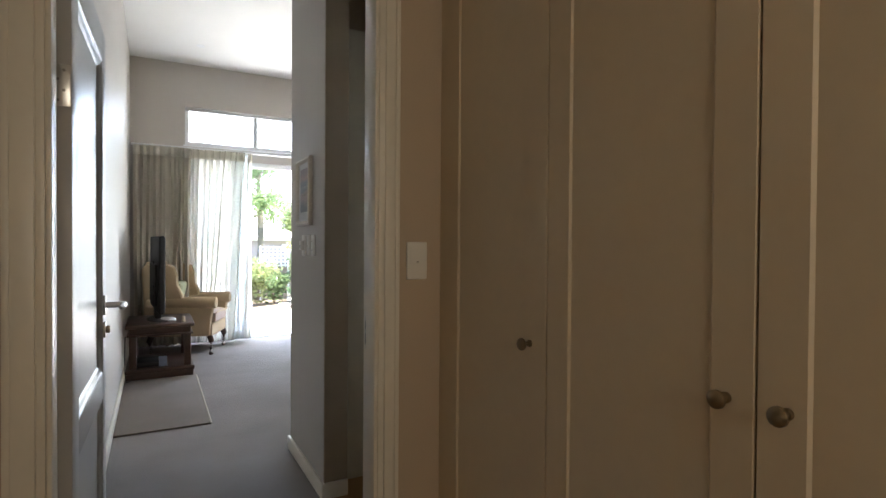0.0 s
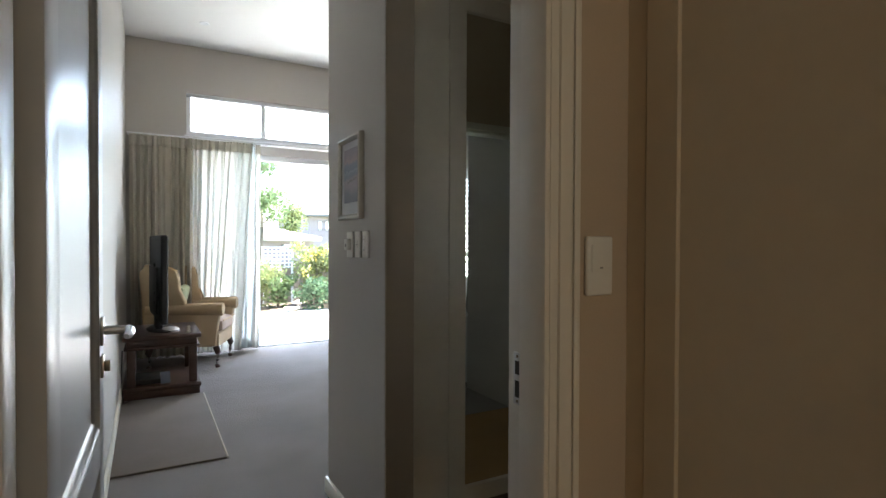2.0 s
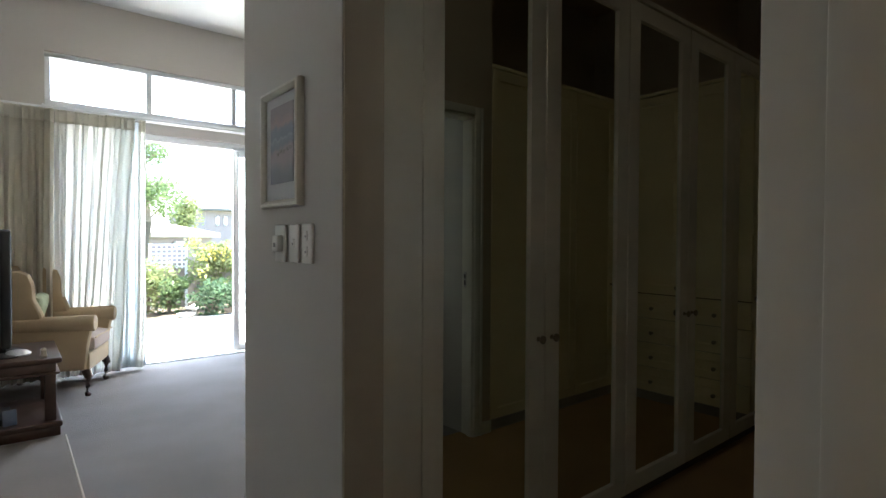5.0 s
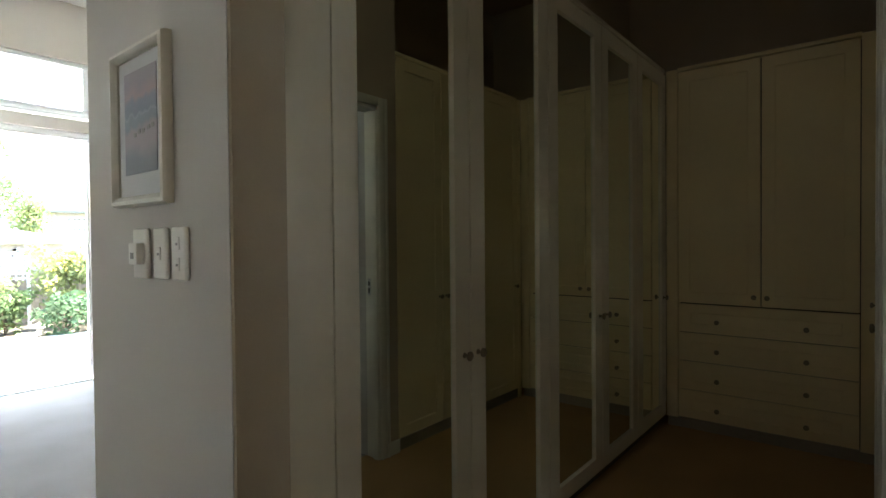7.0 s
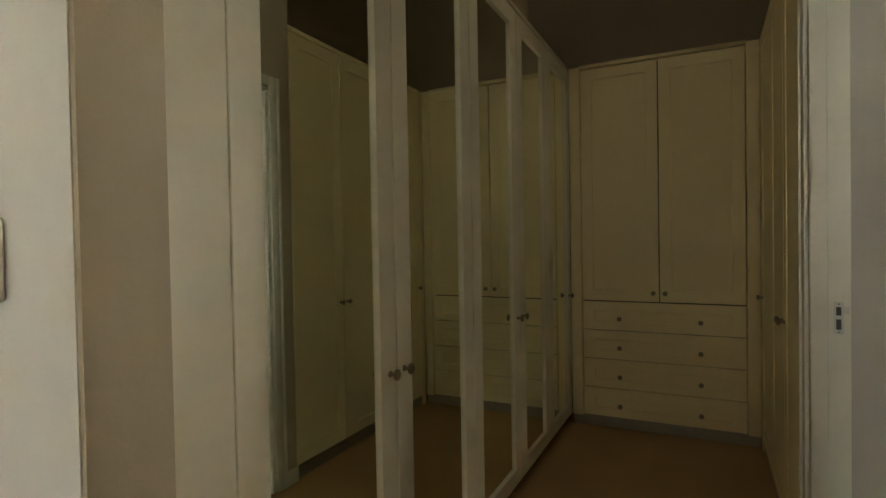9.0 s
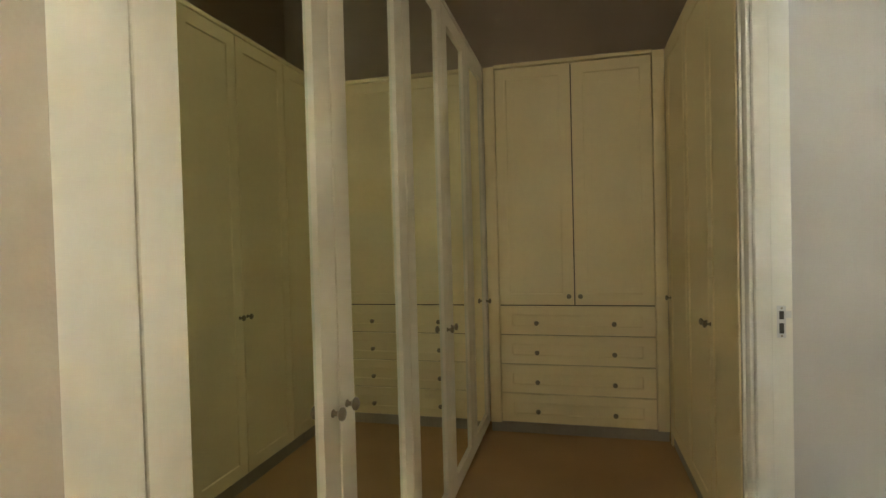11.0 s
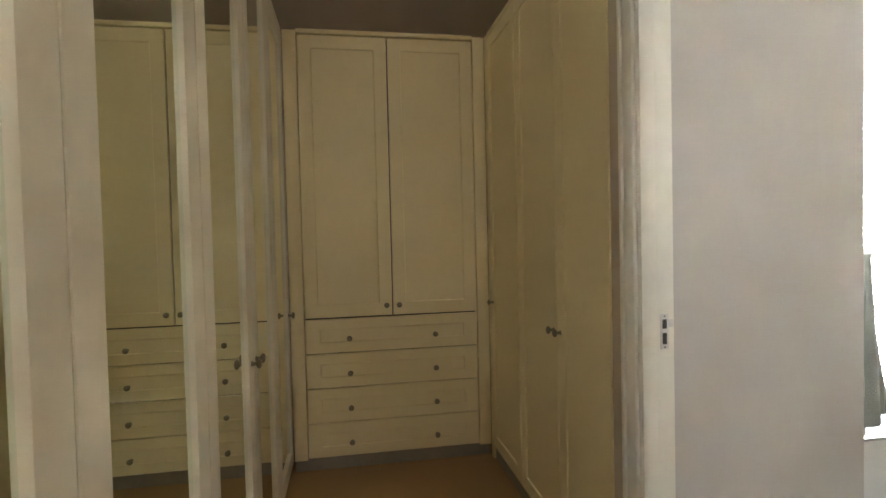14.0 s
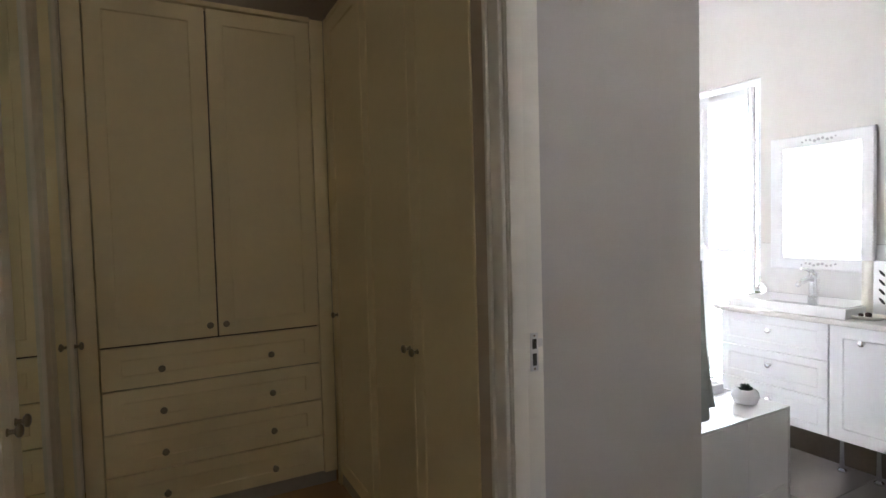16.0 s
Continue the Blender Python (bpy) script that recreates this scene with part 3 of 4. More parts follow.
def drawer_cupboard():
    f = faces_minus_x(BX + 0.018)
    t = thing("drawer_wardrobe", (BX + 0.28, 2.24, 0), "cream built-in cupboard with two doors over four drawers, closed", "wardrobe")
    part("body", several((BX + 0.06, 4.655, DR[0], DR[1], 0.07, 2.385)), DARKBROWN, t)
    part("plinth", one(BX + 0.03, 4.6, 1.677, 2.783, 0.0, 0.068), KICK, t, "grey plinth board")
    mid = (DR[0] + DR[1]) / 2
    for a, b, u in ((DR[0], mid, mid - 0.035), (mid, DR[1], mid + 0.035)):
        d = part("door", shaker(f, a + 0.0035, b - 0.0035, 0.848, 2.376), CREAM, t)
        knob(f, u, 0.905, d)
    for k in range(4):
        z0 = 0.078 + k * 0.1912
        d = part("drawer", shaker(f, DR[0] + 0.0035, DR[1] - 0.0035, z0 + 0.002, z0 + 0.1875, stile=0.075, rail=0.055), CREAM, t)
        for u in (1.995, 2.471):
            knob(f, u, z0 + 0.080, d)


drawer_cupboard()
solid("trim_drawer_filler", several((BX, 4.655, 1.677, 1.745, 0.07, 2.40), (BX, 4.655, 2.712, 2.783, 0.07, 2.40), (BX + 0.002, 4.655, 1.745, 2.712, 2.386, 2.41)), CREAM, "cream painted filler strips beside the drawers", "filler", "structure", bevel=0.002)

RY = 1.675


def side_wardrobe():
    f = faces_plus_y(RY - 0.018)
    seams = [2.645, 3.075, 3.545, 4.045]
    for i, (a, b) in enumerate(zip(seams, seams[1:])):
        t = thing("side_wardrobe", ((a + b) / 2, RY - 0.02, 0), "cream built-in wardrobe with a tall panelled door, closed", "wardrobe", "side wardrobes")
        part("body", one(a, b, 1.06, RY - 0.0205, 0.07, 2.385), DARKBROWN, t)
        part("plinth", one(a, b, 1.06, RY - 0.012, 0.0, 0.07), KICK, t)
        d = part("door", shaker(f, a + 0.0028, b - 0.0028, 0.078, 2.378), CREAM, t)
        knob(f, (b - 0.033, a + 0.033, b - 0.045)[i], 0.905, d)


side_wardrobe()
solid("trim_side_filler", several((4.047, BX, 1.06, RY, 0.0, 2.40), (2.645, 4.047, 1.06, RY - 0.004, 2.386, 2.41)), CREAM, "cream painted filler strip at the corner", "filler", "structure", bevel=0.002)

# ---- bedroom ----
mat = thing("floor_mat", (0.19, 4.78, 0), "beige woven mat with a pale bound edge on the carpet", "mat")
part("mat_field", one(-0.118, 0.470, 4.062, 5.55, 0.0, 0.010), MAT, mat, bevel=0.003)
part("mat_binding", one(0.470, 0.480, 4.055, 5.55, 0.0, 0.012), MATEDGE, mat, "pale cloth binding", bevel=0.003)
part("mat_binding", one(-0.118, 0.470, 4.050, 4.062, 0.0, 0.012), DARKBROWN, mat, "dark front binding", bevel=0.003)


def tv_stand():
    t = thing("television_stand", (0.18, 5.95, 0), "dark-stained wooden television stand with a low shelf", "stand")
    x0, x1, y0, y1 = -0.095, 0.452, 5.60, 6.30
    part("top", one(x0 - 0.01, x1 + 0.01, y0 - 0.015, y1 + 0.01, 0.465, 0.500), DARKWOOD, t, bevel=0.010, segments=3)
    part("apron", several((x0 + 0.02, x1 - 0.02, y0 + 0.02, y0 + 0.04, 0.405, 0.465), (x0 + 0.02, x1 - 0.02, y1 - 0.04, y1 - 0.02, 0.405, 0.465), (x0 + 0.02, x0 + 0.04, y0 + 0.04, y1 - 0.04, 0.405, 0.465), (x1 - 0.04, x1 - 0.02, y0 + 0.04, y1 - 0.04, 0.405, 0.465)), DARKWOOD, t, bevel=0.003)
    part("apron_lip", one(x0, x1, y0 - 0.005, y1, 0.392, 0.408), DARKWOOD, t, bevel=0.006)
    for x in (x0 + 0.02, x1 - 0.08):
        for y in (y0 + 0.02, y1 - 0.08):
            part("leg", one(x, x + 0.06, y, y + 0.06, 0.095, 0.392), DARKWOOD, t, bevel=0.004)
    part("shelf", one(x0 - 0.01, x1 + 0.01, y0 - 0.015, y1 + 0.01, 0.058, 0.095), DARKWOOD, t, bevel=0.008, segments=3)
    part("base", one(x0, x1, y0, y1, 0.0, 0.058), DARKWOOD, t, bevel=0.004)


tv_stand()
tv = thing("television", (0.15, 5.95, 0.50), "black flat television on its own foot, switched off", "television")
T = pose(0.158, 5.95, 0, 0, 0, 4.5)


def turned(bm, m=T):
    bm.transform(m)
    return bm


def rbox(m, *a):
    return turned(one(*a), m)


part("casing", rbox(T, -0.032, 0.020, -0.47, 0.47, 0.60, 1.31), BLACK, tv, bevel=0.018, segments=3)
part("back_bulge", rbox(T, -0.050, -0.03, -0.30, 0.30, 0.66, 1.05), BLACK, tv, bevel=0.02, segments=3)
part("screen", rbox(T, 0.020, 0.0235, -0.44, 0.44, 0.675, 1.27), SCREEN, tv, "dark glass screen")
part("neck", rbox(T, -0.03, 0.02, -0.09, 0.09, 0.515, 0.63), BLACK, tv, bevel=0.008)
part("foot", lathe(bmesh.new(), [(0.15, 0), (0.155, 0.006), (0.14, 0.014), (0.05, 0.020)], T @ pose(0.02, 0, 0.50) @ Matrix.Diagonal((0.75, 1.5, 1, 1)), 28), BLACK, tv)
part("foot_plate", lathe(bmesh.new(), [(0.075, 0), (0.08, 0.010), (0.06, 0.026), (0.02, 0.032)], T @ pose(0.075, -0.12, 0.50) @ Matrix.Diagonal((0.9, 1.1, 1, 1)), 24), SILVERP, tv, "silver rounded speaker cover")
for zz in (1.05, 0.82, 0.74):
    part("socket", rbox(T, -0.058, -0.045, -0.20, -0.14, zz, zz + 0.03), BLACK, tv, bevel=0.003)
solid("remote_ornament", lathe(bmesh.new(), [(0.016, 0), (0.020, 0.01), (0.014, 0.03), (0.018, 0.045), (0.008, 0.06)], pose(0.37, 5.66, 0.50), 12), MATEDGE, "small pale ornament on the television stand", "ornament")
solid("disc_player", one(-0.02, 0.20, 5.68, 5.98, 0.095, 0.135), BLACK, "black set-top box on the low shelf", "set-top box", bevel=0.004)
BLUE = material("blue_grey_card", (0.10, 0.13, 0.20), 0.4, vary=0.2, grain=30)
solid("disc_case", rbox(pose(0.20, 5.66, 0.095, -14, 0, 8), -0.035, 0.035, -0.006, 0.006, 0, 0.095), BLUE, "blue-grey disc case leaning on the shelf", "case", bevel=0.001)
bm = tube(bmesh.new(), [(-0.10, 5.50, 0.42), (-0.104, 5.48, 0.20), (-0.10, 5.46, 0.10), (-0.09, 5.50, 0.012), (-0.05, 5.56, 0.012)], 0.004, 6)
solid("power_cable", bm, BLACK, "thin black cable hanging behind the stand", "cable")


def soft(x0, x1, y0, y1, z0, z1, r, m, puff=0.0):
    """A stuffed block: round edges and a slight belly."""
    bm = bmesh.new()
    n = 6
    bmesh.ops.create_cube(bm, size=1)
    bmesh.ops.subdivide_edges(bm, edges=bm.edges[:], cuts=n, use_grid_fill=True)
    sx, sy, sz = x1 - x0, y1 - y0, z1 - z0
    for v in bm.verts:
        p = Vector((v.co.x * sx, v.co.y * sy, v.co.z * sz))
        inner = Vector((max(-sx / 2 + r, min(sx / 2 - r, p.x)), max(-sy / 2 + r, min(sy / 2 - r, p.y)), max(-sz / 2 + r, min(sz / 2 - r, p.z))))
        d = p - inner
        if d.length > 1e-6:
            p = inner + d.normalized() * min(r, d.length)
        if puff:
            kx, ky, kz = (1 - (2 * v.co.x) ** 2), (1 - (2 * v.co.y) ** 2), (1 - (2 * v.co.z) ** 2)
            p.z += math.copysign(puff * kx * ky, v.co.z) if abs(v.co.z) > 0.49 else 0
        v.co = p + Vector(((x0 + x1) / 2, (y0 + y1) / 2, (z0 + z1) / 2))
    bm.transform(m)
    return bm


def extrude_outline(points, w0, w1, m, bevel_r=0.02):
    """A side profile (depth, height) pulled to a width, with rounded rims."""
    bm = bmesh.new()
    n = len(points)
    cx, cz = sum(p[0] for p in points) / n, sum(p[1] for p in points) / n
    rows = []
    for w, s in ((w0, 0.0), (w0 + bevel_r * 0.3, 0.7), (w0 + bevel_r, 1.0), (w1 - bevel_r, 1.0), (w1 - bevel_r * 0.3, 0.7), (w1, 0.0)):
        row = []
        for x, z in points:
            d = Vector((cx - x, 0, cz - z))
            k = bevel_r * (1 - s)
            row.append(bm.verts.new(Vector((x, w, z)) + d.normalized() * k))
        rows.append(row)
    for a, b in zip(rows, rows[1:]):
        for i in range(n):
            bm.faces.new((a[i], a[(i + 1) % n], b[(i + 1) % n], b[i]))
    bm.faces.new(rows[0][::-1]), bm.faces.new(rows[-1])
    bm.transform(m)
    return bm


def wing_chair(at, turn):
    """Local x runs to the front, y across."""
    M = pose(at[0], at[1], 0, 0, 0, turn)
    t = thing("wing_armchair", (at[0], at[1], 0), "honey-beige upholstered wingback armchair with dark cabriole legs", "armchair")
    part("seat_base", soft(-0.34, 0.31, -0.30, 0.30, 0.20, 0.35, 0.03, M), CHAIRCLOTH, t)
    part("seat_cushion", soft(-0.26, 0.335, -0.245, 0.245, 0.345, 0.475, 0.045, M, 0.02), SEATCLOTH, t, "faded loose seat cushion")
    back = [(-0.26, 0.30), (-0.22, 0.44), (-0.25, 0.70), (-0.30, 0.95), (-0.335, 1.02), (-0.39, 1.03), (-0.42, 0.98), (-0.40, 0.70), (-0.37, 0.30)]
    part("backrest", extrude_outline(back, -0.30, 0.30, M, 0.04), CHAIRCLOTH, t)
    wing = [(-0.40, 0.55), (0.02, 0.56), (0.0, 0.66), (-0.05, 0.78), (-0.06, 0.90), (-0.09, 0.98), (-0.15, 1.01), (-0.26, 1.0), (-0.38, 1.01), (-0.43, 0.95)]
    arm = [(-0.40, 0.22), (0.28, 0.22), (0.30, 0.40), (0.32, 0.52), (0.325, 0.58), (0.29, 0.62), (-0.05, 0.64), (-0.40, 0.66)]
    for s in (-1, 1):
        a, b = (0.255, 0.34) if s > 0 else (-0.34, -0.255)
        part("wing", extrude_outline(wing, a, b, M, 0.035), CHAIRCLOTH, t)
        part("arm", extrude_outline(arm, a, b + 0.01 * s if s > 0 else b, M, 0.03), CHAIRCLOTH, t)
        roll = lathe(bmesh.new(), [(0.03, -0.37), (0.055, -0.36), (0.062, 0.0), (0.066, 0.335), (0.058, 0.35), (0.02, 0.353)], M @ pose(0, 0.305 * s, 0.585) @ pose(0, 0, 0, 0, 90, 0), 18)
        part("arm_roll", roll, CHAIRCLOTH, t)
        for fx_, out in ((0.27, 1), (-0.34, -1)):
            pts = [(fx_, 0.265 * s, 0.21), (fx_ + 0.020 * out, 0.272 * s, 0.15), (fx_ + 0.012 * out, 0.268 * s, 0.08), (fx_ + 0.004 * out, 0.265 * s, 0.03), (fx_ + 0.016 * out, 0.27 * s, 0.012), (fx_ + 0.018 * out, 0.27 * s, 0.0)]
            bm = tube(bmesh.new(), [M @ Vector(p) for p in pts], [0.034, 0.030, 0.018, 0.014, 0.024, 0.022], 12)
            part("leg", bm, DARKWOOD, t, "dark carved cabriole leg")
    piping = tube(bmesh.new(), [M @ Vector((0.335, -0.245 + 0.49 * i / 8, 0.46 + 0.004 * math.sin(i))) for i in range(9)], 0.006, 6)
    part("piping", piping, CHAIRCLOTH, t)
    C = M @ pose(-0.15, -0.10, 0.63, 0, -68, 8)
    solid("scatter_cushion", soft(-0.19, 0.19, -0.19, 0.19, -0.045, 0.045, 0.04, C, 0.035), GREENCLOTH, "sage green patterned scatter cushion on the armchair", "cushion")


wing_chair((0.51, 6.85), -20)


def hanging(parent, name, mat_, top, hem, y, z0, z1, waves, depth, seed, heading=False):
    """Pinch-pleated cloth: top and hem give its ends (x0, x1) at the rail and at the floor."""
    rng = random.Random(seed)
    nx, nz = waves * 12, 30
    off = [rng.uniform(-0.45, 0.45) for _ in range(waves + 2)]
    amp = [rng.uniform(0.55, 1.35) for _ in range(waves + 2)]

    def sheet(za, zb, rows, nm, m_, forward):
        bm = bmesh.new()
        grid = []
        for j in range(rows + 1):
            z = za + (zb - za) * j / rows
            h = (z - z0) / (z1 - z0)
            xa, xb = hem[0] + (top[0] - hem[0]) * h, hem[1] + (top[1] - hem[1]) * h
            row = []
            for i in range(nx + 1):
                s = i / nx
                k = s * waves
                i0 = int(k)
                f = k - i0
                o = off[i0] * (1 - f) + off[i0 + 1] * f
                a = amp[i0] * (1 - f) + amp[i0 + 1] * f
                ph = 2 * math.pi * k + o * 2.2
                w = depth * a * (1.0 - 0.4 * h)
                sway = 0.012 * math.sin(4 * h + o * 7) * (1 - h)
                x = xa + (xb - xa) * s + 0.016 * math.sin(2 * ph) * (1 - 0.4 * h) + sway
                yy = y + w * math.sin(ph) + 0.010 * math.sin(ph * 2.3 + h * 4)
                if h > 0.94:
                    yy = y + (yy - y) * (1 - (h - 0.94) * 8) - 0.010 * max(0.0, math.sin(ph)) ** 4
                row.append(bm.verts.new((x, yy - forward, z)))
            grid.append(row)
        for p, q in zip(grid, grid[1:]):
            for i in range(nx):
                bm.faces.new((p[i], p[i + 1], q[i + 1], q[i]))
        ob = part(nm, bm, m_, parent)
        ob.modifiers.new("thickness", "SOLIDIFY").thickness = 0.003

    sheet(z0, z1, nz, name, mat_, 0.0)
    if heading:
        sheet(z1 - 0.10, z1 + 0.012, 4, "heading_band", BAND, 0.005)
    else:
        sheet(z0, z0 + 0.10, 3, "hem", mat_, -0.004)


cur = thing("curtain", (0.5, 7.15, 0.03), "cream pleated lined curtain hanging to the carpet, half drawn", "curtain")
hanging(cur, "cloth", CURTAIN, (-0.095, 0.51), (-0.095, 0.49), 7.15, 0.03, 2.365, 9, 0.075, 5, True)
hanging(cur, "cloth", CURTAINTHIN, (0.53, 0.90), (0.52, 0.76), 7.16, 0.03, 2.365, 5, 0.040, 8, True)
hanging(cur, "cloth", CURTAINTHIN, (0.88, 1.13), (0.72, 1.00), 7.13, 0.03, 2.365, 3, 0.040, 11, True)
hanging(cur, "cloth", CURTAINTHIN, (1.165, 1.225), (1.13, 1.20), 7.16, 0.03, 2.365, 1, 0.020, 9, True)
she = thing("sheer_curtain", (0.9, 7.22, 0.03), "white sheer curtain glowing in front of the sliding door", "curtain")
hanging(she, "cloth", SHEER, (0.96, 1.22), (0.94, 1.21), 7.23, 0.03, 2.365, 4, 0.018, 3, False)
rail = thing("curtain_track", (1.3, 7.2, 2.39), "white double curtain track on the wall above the door", "curtain track")
for yy in (7.15, 7.22):
    part("track", one(-0.11, 2.9, yy - 0.010, yy + 0.010, 2.376, 2.396), ALU, rail, bevel=0.003)
for xx in (0.1, 0.9, 1.7, 2.5):
    part("bracket", one(xx, xx + 0.02, 7.14, 7.36, 2.396, 2.404), ALU, rail)


# ---- openings ----
def high_window():
    t = thing("window_1", (1.7, 7.42, 2.47), "white framed high window above the sliding door", "window", kind="structure")
    part("window_frame", several((0.46, 2.95, 7.385, 7.445, 2.455, 2.50), (0.46, 2.95, 7.385, 7.445, 2.885, 2.93), (0.46, 0.505, 7.385, 7.445, 2.50, 2.885), (2.905, 2.95, 7.385, 7.445, 2.50, 2.885)), ALU, t, bevel=0.004)
    for x in (1.295, 2.12):
        part("mullion", one(x - 0.025, x + 0.025, 7.390, 7.440, 2.50, 2.885), ALU, t, bevel=0.004)
    for a, b in ((0.505, 1.27), (1.32, 2.095), (2.145, 2.905)):
        g = part("pane", one(a, b, 7.412, 7.416, 2.50, 2.885), GLASS, t, "clear window glass")
        g.visible_shadow = False
    part("window_sill", one(0.44, 2.97, 7.338, 7.385, 2.437, 2.455), ALU, t, bevel=0.004)


high_window()


def sliding_door():
    t = thing("door_2", (1.7, 7.44, 0), "white framed glazed sliding door, half open to the patio", "sliding door", kind="structure")
    part("door_frame", several((0.46, 2.95, 7.39, 7.50, 2.235, 2.295), (0.46, 0.52, 7.39, 7.50, 0.0, 2.235), (2.89, 2.95, 7.39, 7.50, 0.0, 2.235)), ALU, t, bevel=0.004)
    part("threshold", one(0.46, 2.95, 7.36, 7.52, -0.03, 0.014), ALU, t, bevel=0.004)
    for a, b, yy in ((0.52, 1.20, 7.41), (2.13, 2.89, 7.46)):
        part("sash", several((a, a + 0.06, yy, yy + 0.035, 0.014, 2.235), (b - 0.06, b, yy, yy + 0.035, 0.014, 2.235), (a + 0.06, b - 0.06, yy, yy + 0.035, 0.014, 0.09), (a + 0.06, b - 0.06, yy, yy + 0.035, 2.165, 2.235)), ALU, t, bevel=0.004)
        g = part("pane", one(a + 0.06, b - 0.06, yy + 0.014, yy + 0.020, 0.09, 2.165), GLASS, t, "clear glass")
        g.visible_shadow = False


sliding_door()


def downlight(x, y, z):
    t = thing("downlight", (x, y, z), "small white recessed ceiling downlight, lit", "downlight", "ceiling downlights")
    part("ring", lathe(bmesh.new(), [(0.030, 0.001), (0.045, -0.004), (0.042, -0.008), (0.030, -0.006)], pose(x, y, z), 20), ALU, t)
    part("bulb", lathe(bmesh.new(), [(0.029, 0.0), (0.020, -0.005), (0.002, -0.006)], pose(x, y, z), 16), GLOW, t)


downlight(0.58, 6.60, CEILZ)
for lx in (2.0, 3.3):
    downlight(lx, 2.23, CEILZ - 0.02)

# ---- bathroom ----
def bath_bench():
    t = thing("bath_surround", (2.85, 1.0, 0), "white tiled bath surround with a grey edge trim", "bath surround", kind="")
    x0, x1, y0, y1, zt = 2.572, 3.50, 0.293, 0.93, 0.597
    part("core", one(x0 + 0.006, x1, y0 + 0.006, y1, 0.0, zt - 0.006), GROUT, t)
    part("edge_trim", several((x0 - 0.001, x0 + 0.006, y0 - 0.001, y1, zt - 0.008, zt + 0.001), (x0 + 0.006, x1, y0 - 0.001, y0 + 0.006, zt - 0.008, zt + 0.001), (x0 - 0.001, x0 + 0.006, y0 - 0.001, y0 + 0.006, 0, zt - 0.008)), STEEL, t, "brushed grey tile edge trim")
    ys = [y0 + 0.008, y0 + 0.262, y0 + 0.562, y1]
    for a, b in zip(ys, ys[1:]):
        zs = [0.0, 0.29, zt - 0.009]
        for c, d in zip(zs, zs[1:]):
            part("tile", one(x0, x0 + 0.006, a + 0.0015, b - 0.0015, c + 0.0015, d - 0.0015), TILE, t)
        part("tile", one(x0 + 0.008, x0 + 0.235, a + 0.0015, b - 0.0015, zt - 0.006, zt), TILE, t)
    for a, b in ((x0 + 0.008, 2.87), (2.87, 3.17), (3.17, x1)):
        for c, d in ((0.0, 0.29), (0.29, zt - 0.009)):
            part("tile", one(a + 0.0015, b - 0.0015, y0, y0 + 0.006, c + 0.0015, d - 0.0015), TILE, t)


bath_bench()
tub = thing("bathtub", (3.05, 1.0, 0.675), "white bathtub rim set in the tiled surround", "bathtub")
bm = bmesh.new()
rings = []
for inset, z in ((0.0, 0.592), (0.0, 0.627), (0.01, 0.634), (0.05, 0.634), (0.065, 0.622), (0.09, 0.595)):
    rings.append([bm.verts.new((x, y, z)) for x, y in ((2.83 + inset, 0.325 + inset), (3.49 - inset, 0.325 + inset), (3.49 - inset, 0.925 - inset), (2.83 + inset, 0.925 - inset))])
for a, b in zip(rings, rings[1:]):
    for i in range(4):
        bm.faces.new((a[i], a[(i + 1) % 4], b[(i + 1) % 4], b[i]))
bm.faces.new(rings[-1])
part("rim", bm, CERAMIC, tub)

pot = thing("potted_succulent", (2.682, 0.402, 0.597), "dark succulent in a round white pot on the tiled ledge", "plant")
part("pot", lathe(bmesh.new(), [(0.028, 0), (0.042, 0.006), (0.050, 0.028), (0.047, 0.05), (0.036, 0.062), (0.030, 0.060), (0.028, 0.052)], pose(2.682, 0.402, 0.597), 24), CERAMIC, pot, "round white ceramic pot")
bm = bmesh.new()
rng = random.Random(3)
for k in range(34):
    a, e = rng.uniform(0, 6.28), rng.uniform(0.2, 1.2)
    d = Vector((math.cos(a) * math.cos(e), math.sin(a) * math.cos(e), math.sin(e)))
    base = Vector((2.682, 0.402, 0.650))
    tube(bm, [base + d * 0.004, base + d * 0.016, base + d * 0.030], [0.004, 0.006, 0.001], 5)
part("rosette", bm, PLANT, pot, "dark fleshy leaves")

# towel draped over a slim rail that stands on the ledge
tow = thing("towel_rail", (2.605, 0.79, 0.597), "slim steel towel rail standing on the tiled ledge", "towel rail")
part("upright", tube(bmesh.new(), [(2.605, 0.80, 0.597), (2.605, 0.80, 1.185)], 0.005, 8), STEEL, tow)
part("arm", tube(bmesh.new(), [(2.605, 0.80, 1.185), (2.605, 0.77, 1.19)], 0.005, 8), STEEL, tow)
bm = bmesh.new()
grid = []
for j in range(19):
    h = j / 18
    row = []
    for i in range(13):
        s = i / 12
        w = 0.020 + 0.125 * h ** 1.15
        row.append(bm.verts.new((2.598 - 0.004 + 0.014 * math.sin(s * 8 + h * 2) * (0.3 + h) + 0.045 * h * s, 0.812 - w * s, 1.195 - 0.575 * h + 0.03 * s * h)))
    grid.append(row)
for p, q in zip(grid, grid[1:]):
    for i in range(12):
        bm.faces.new((p[i], p[i + 1], q[i + 1], q[i]))
cl = tagged(new("hand_towel", finish("hand_towel", bm, TOWEL)), "grey-green towel hanging in folds over the rail", "towel")
cl.modifiers.new("thickness", "SOLIDIFY").thickness = 0.007

# bathroom floor of large tiles
fl = solid("floor_bathroom", one(1.58, 5.0, -0.88, 1.55, -0.12, -0.006), GROUT, "pale large-format tiled bathroom floor", "floor", "structure")
tile_mesh = None
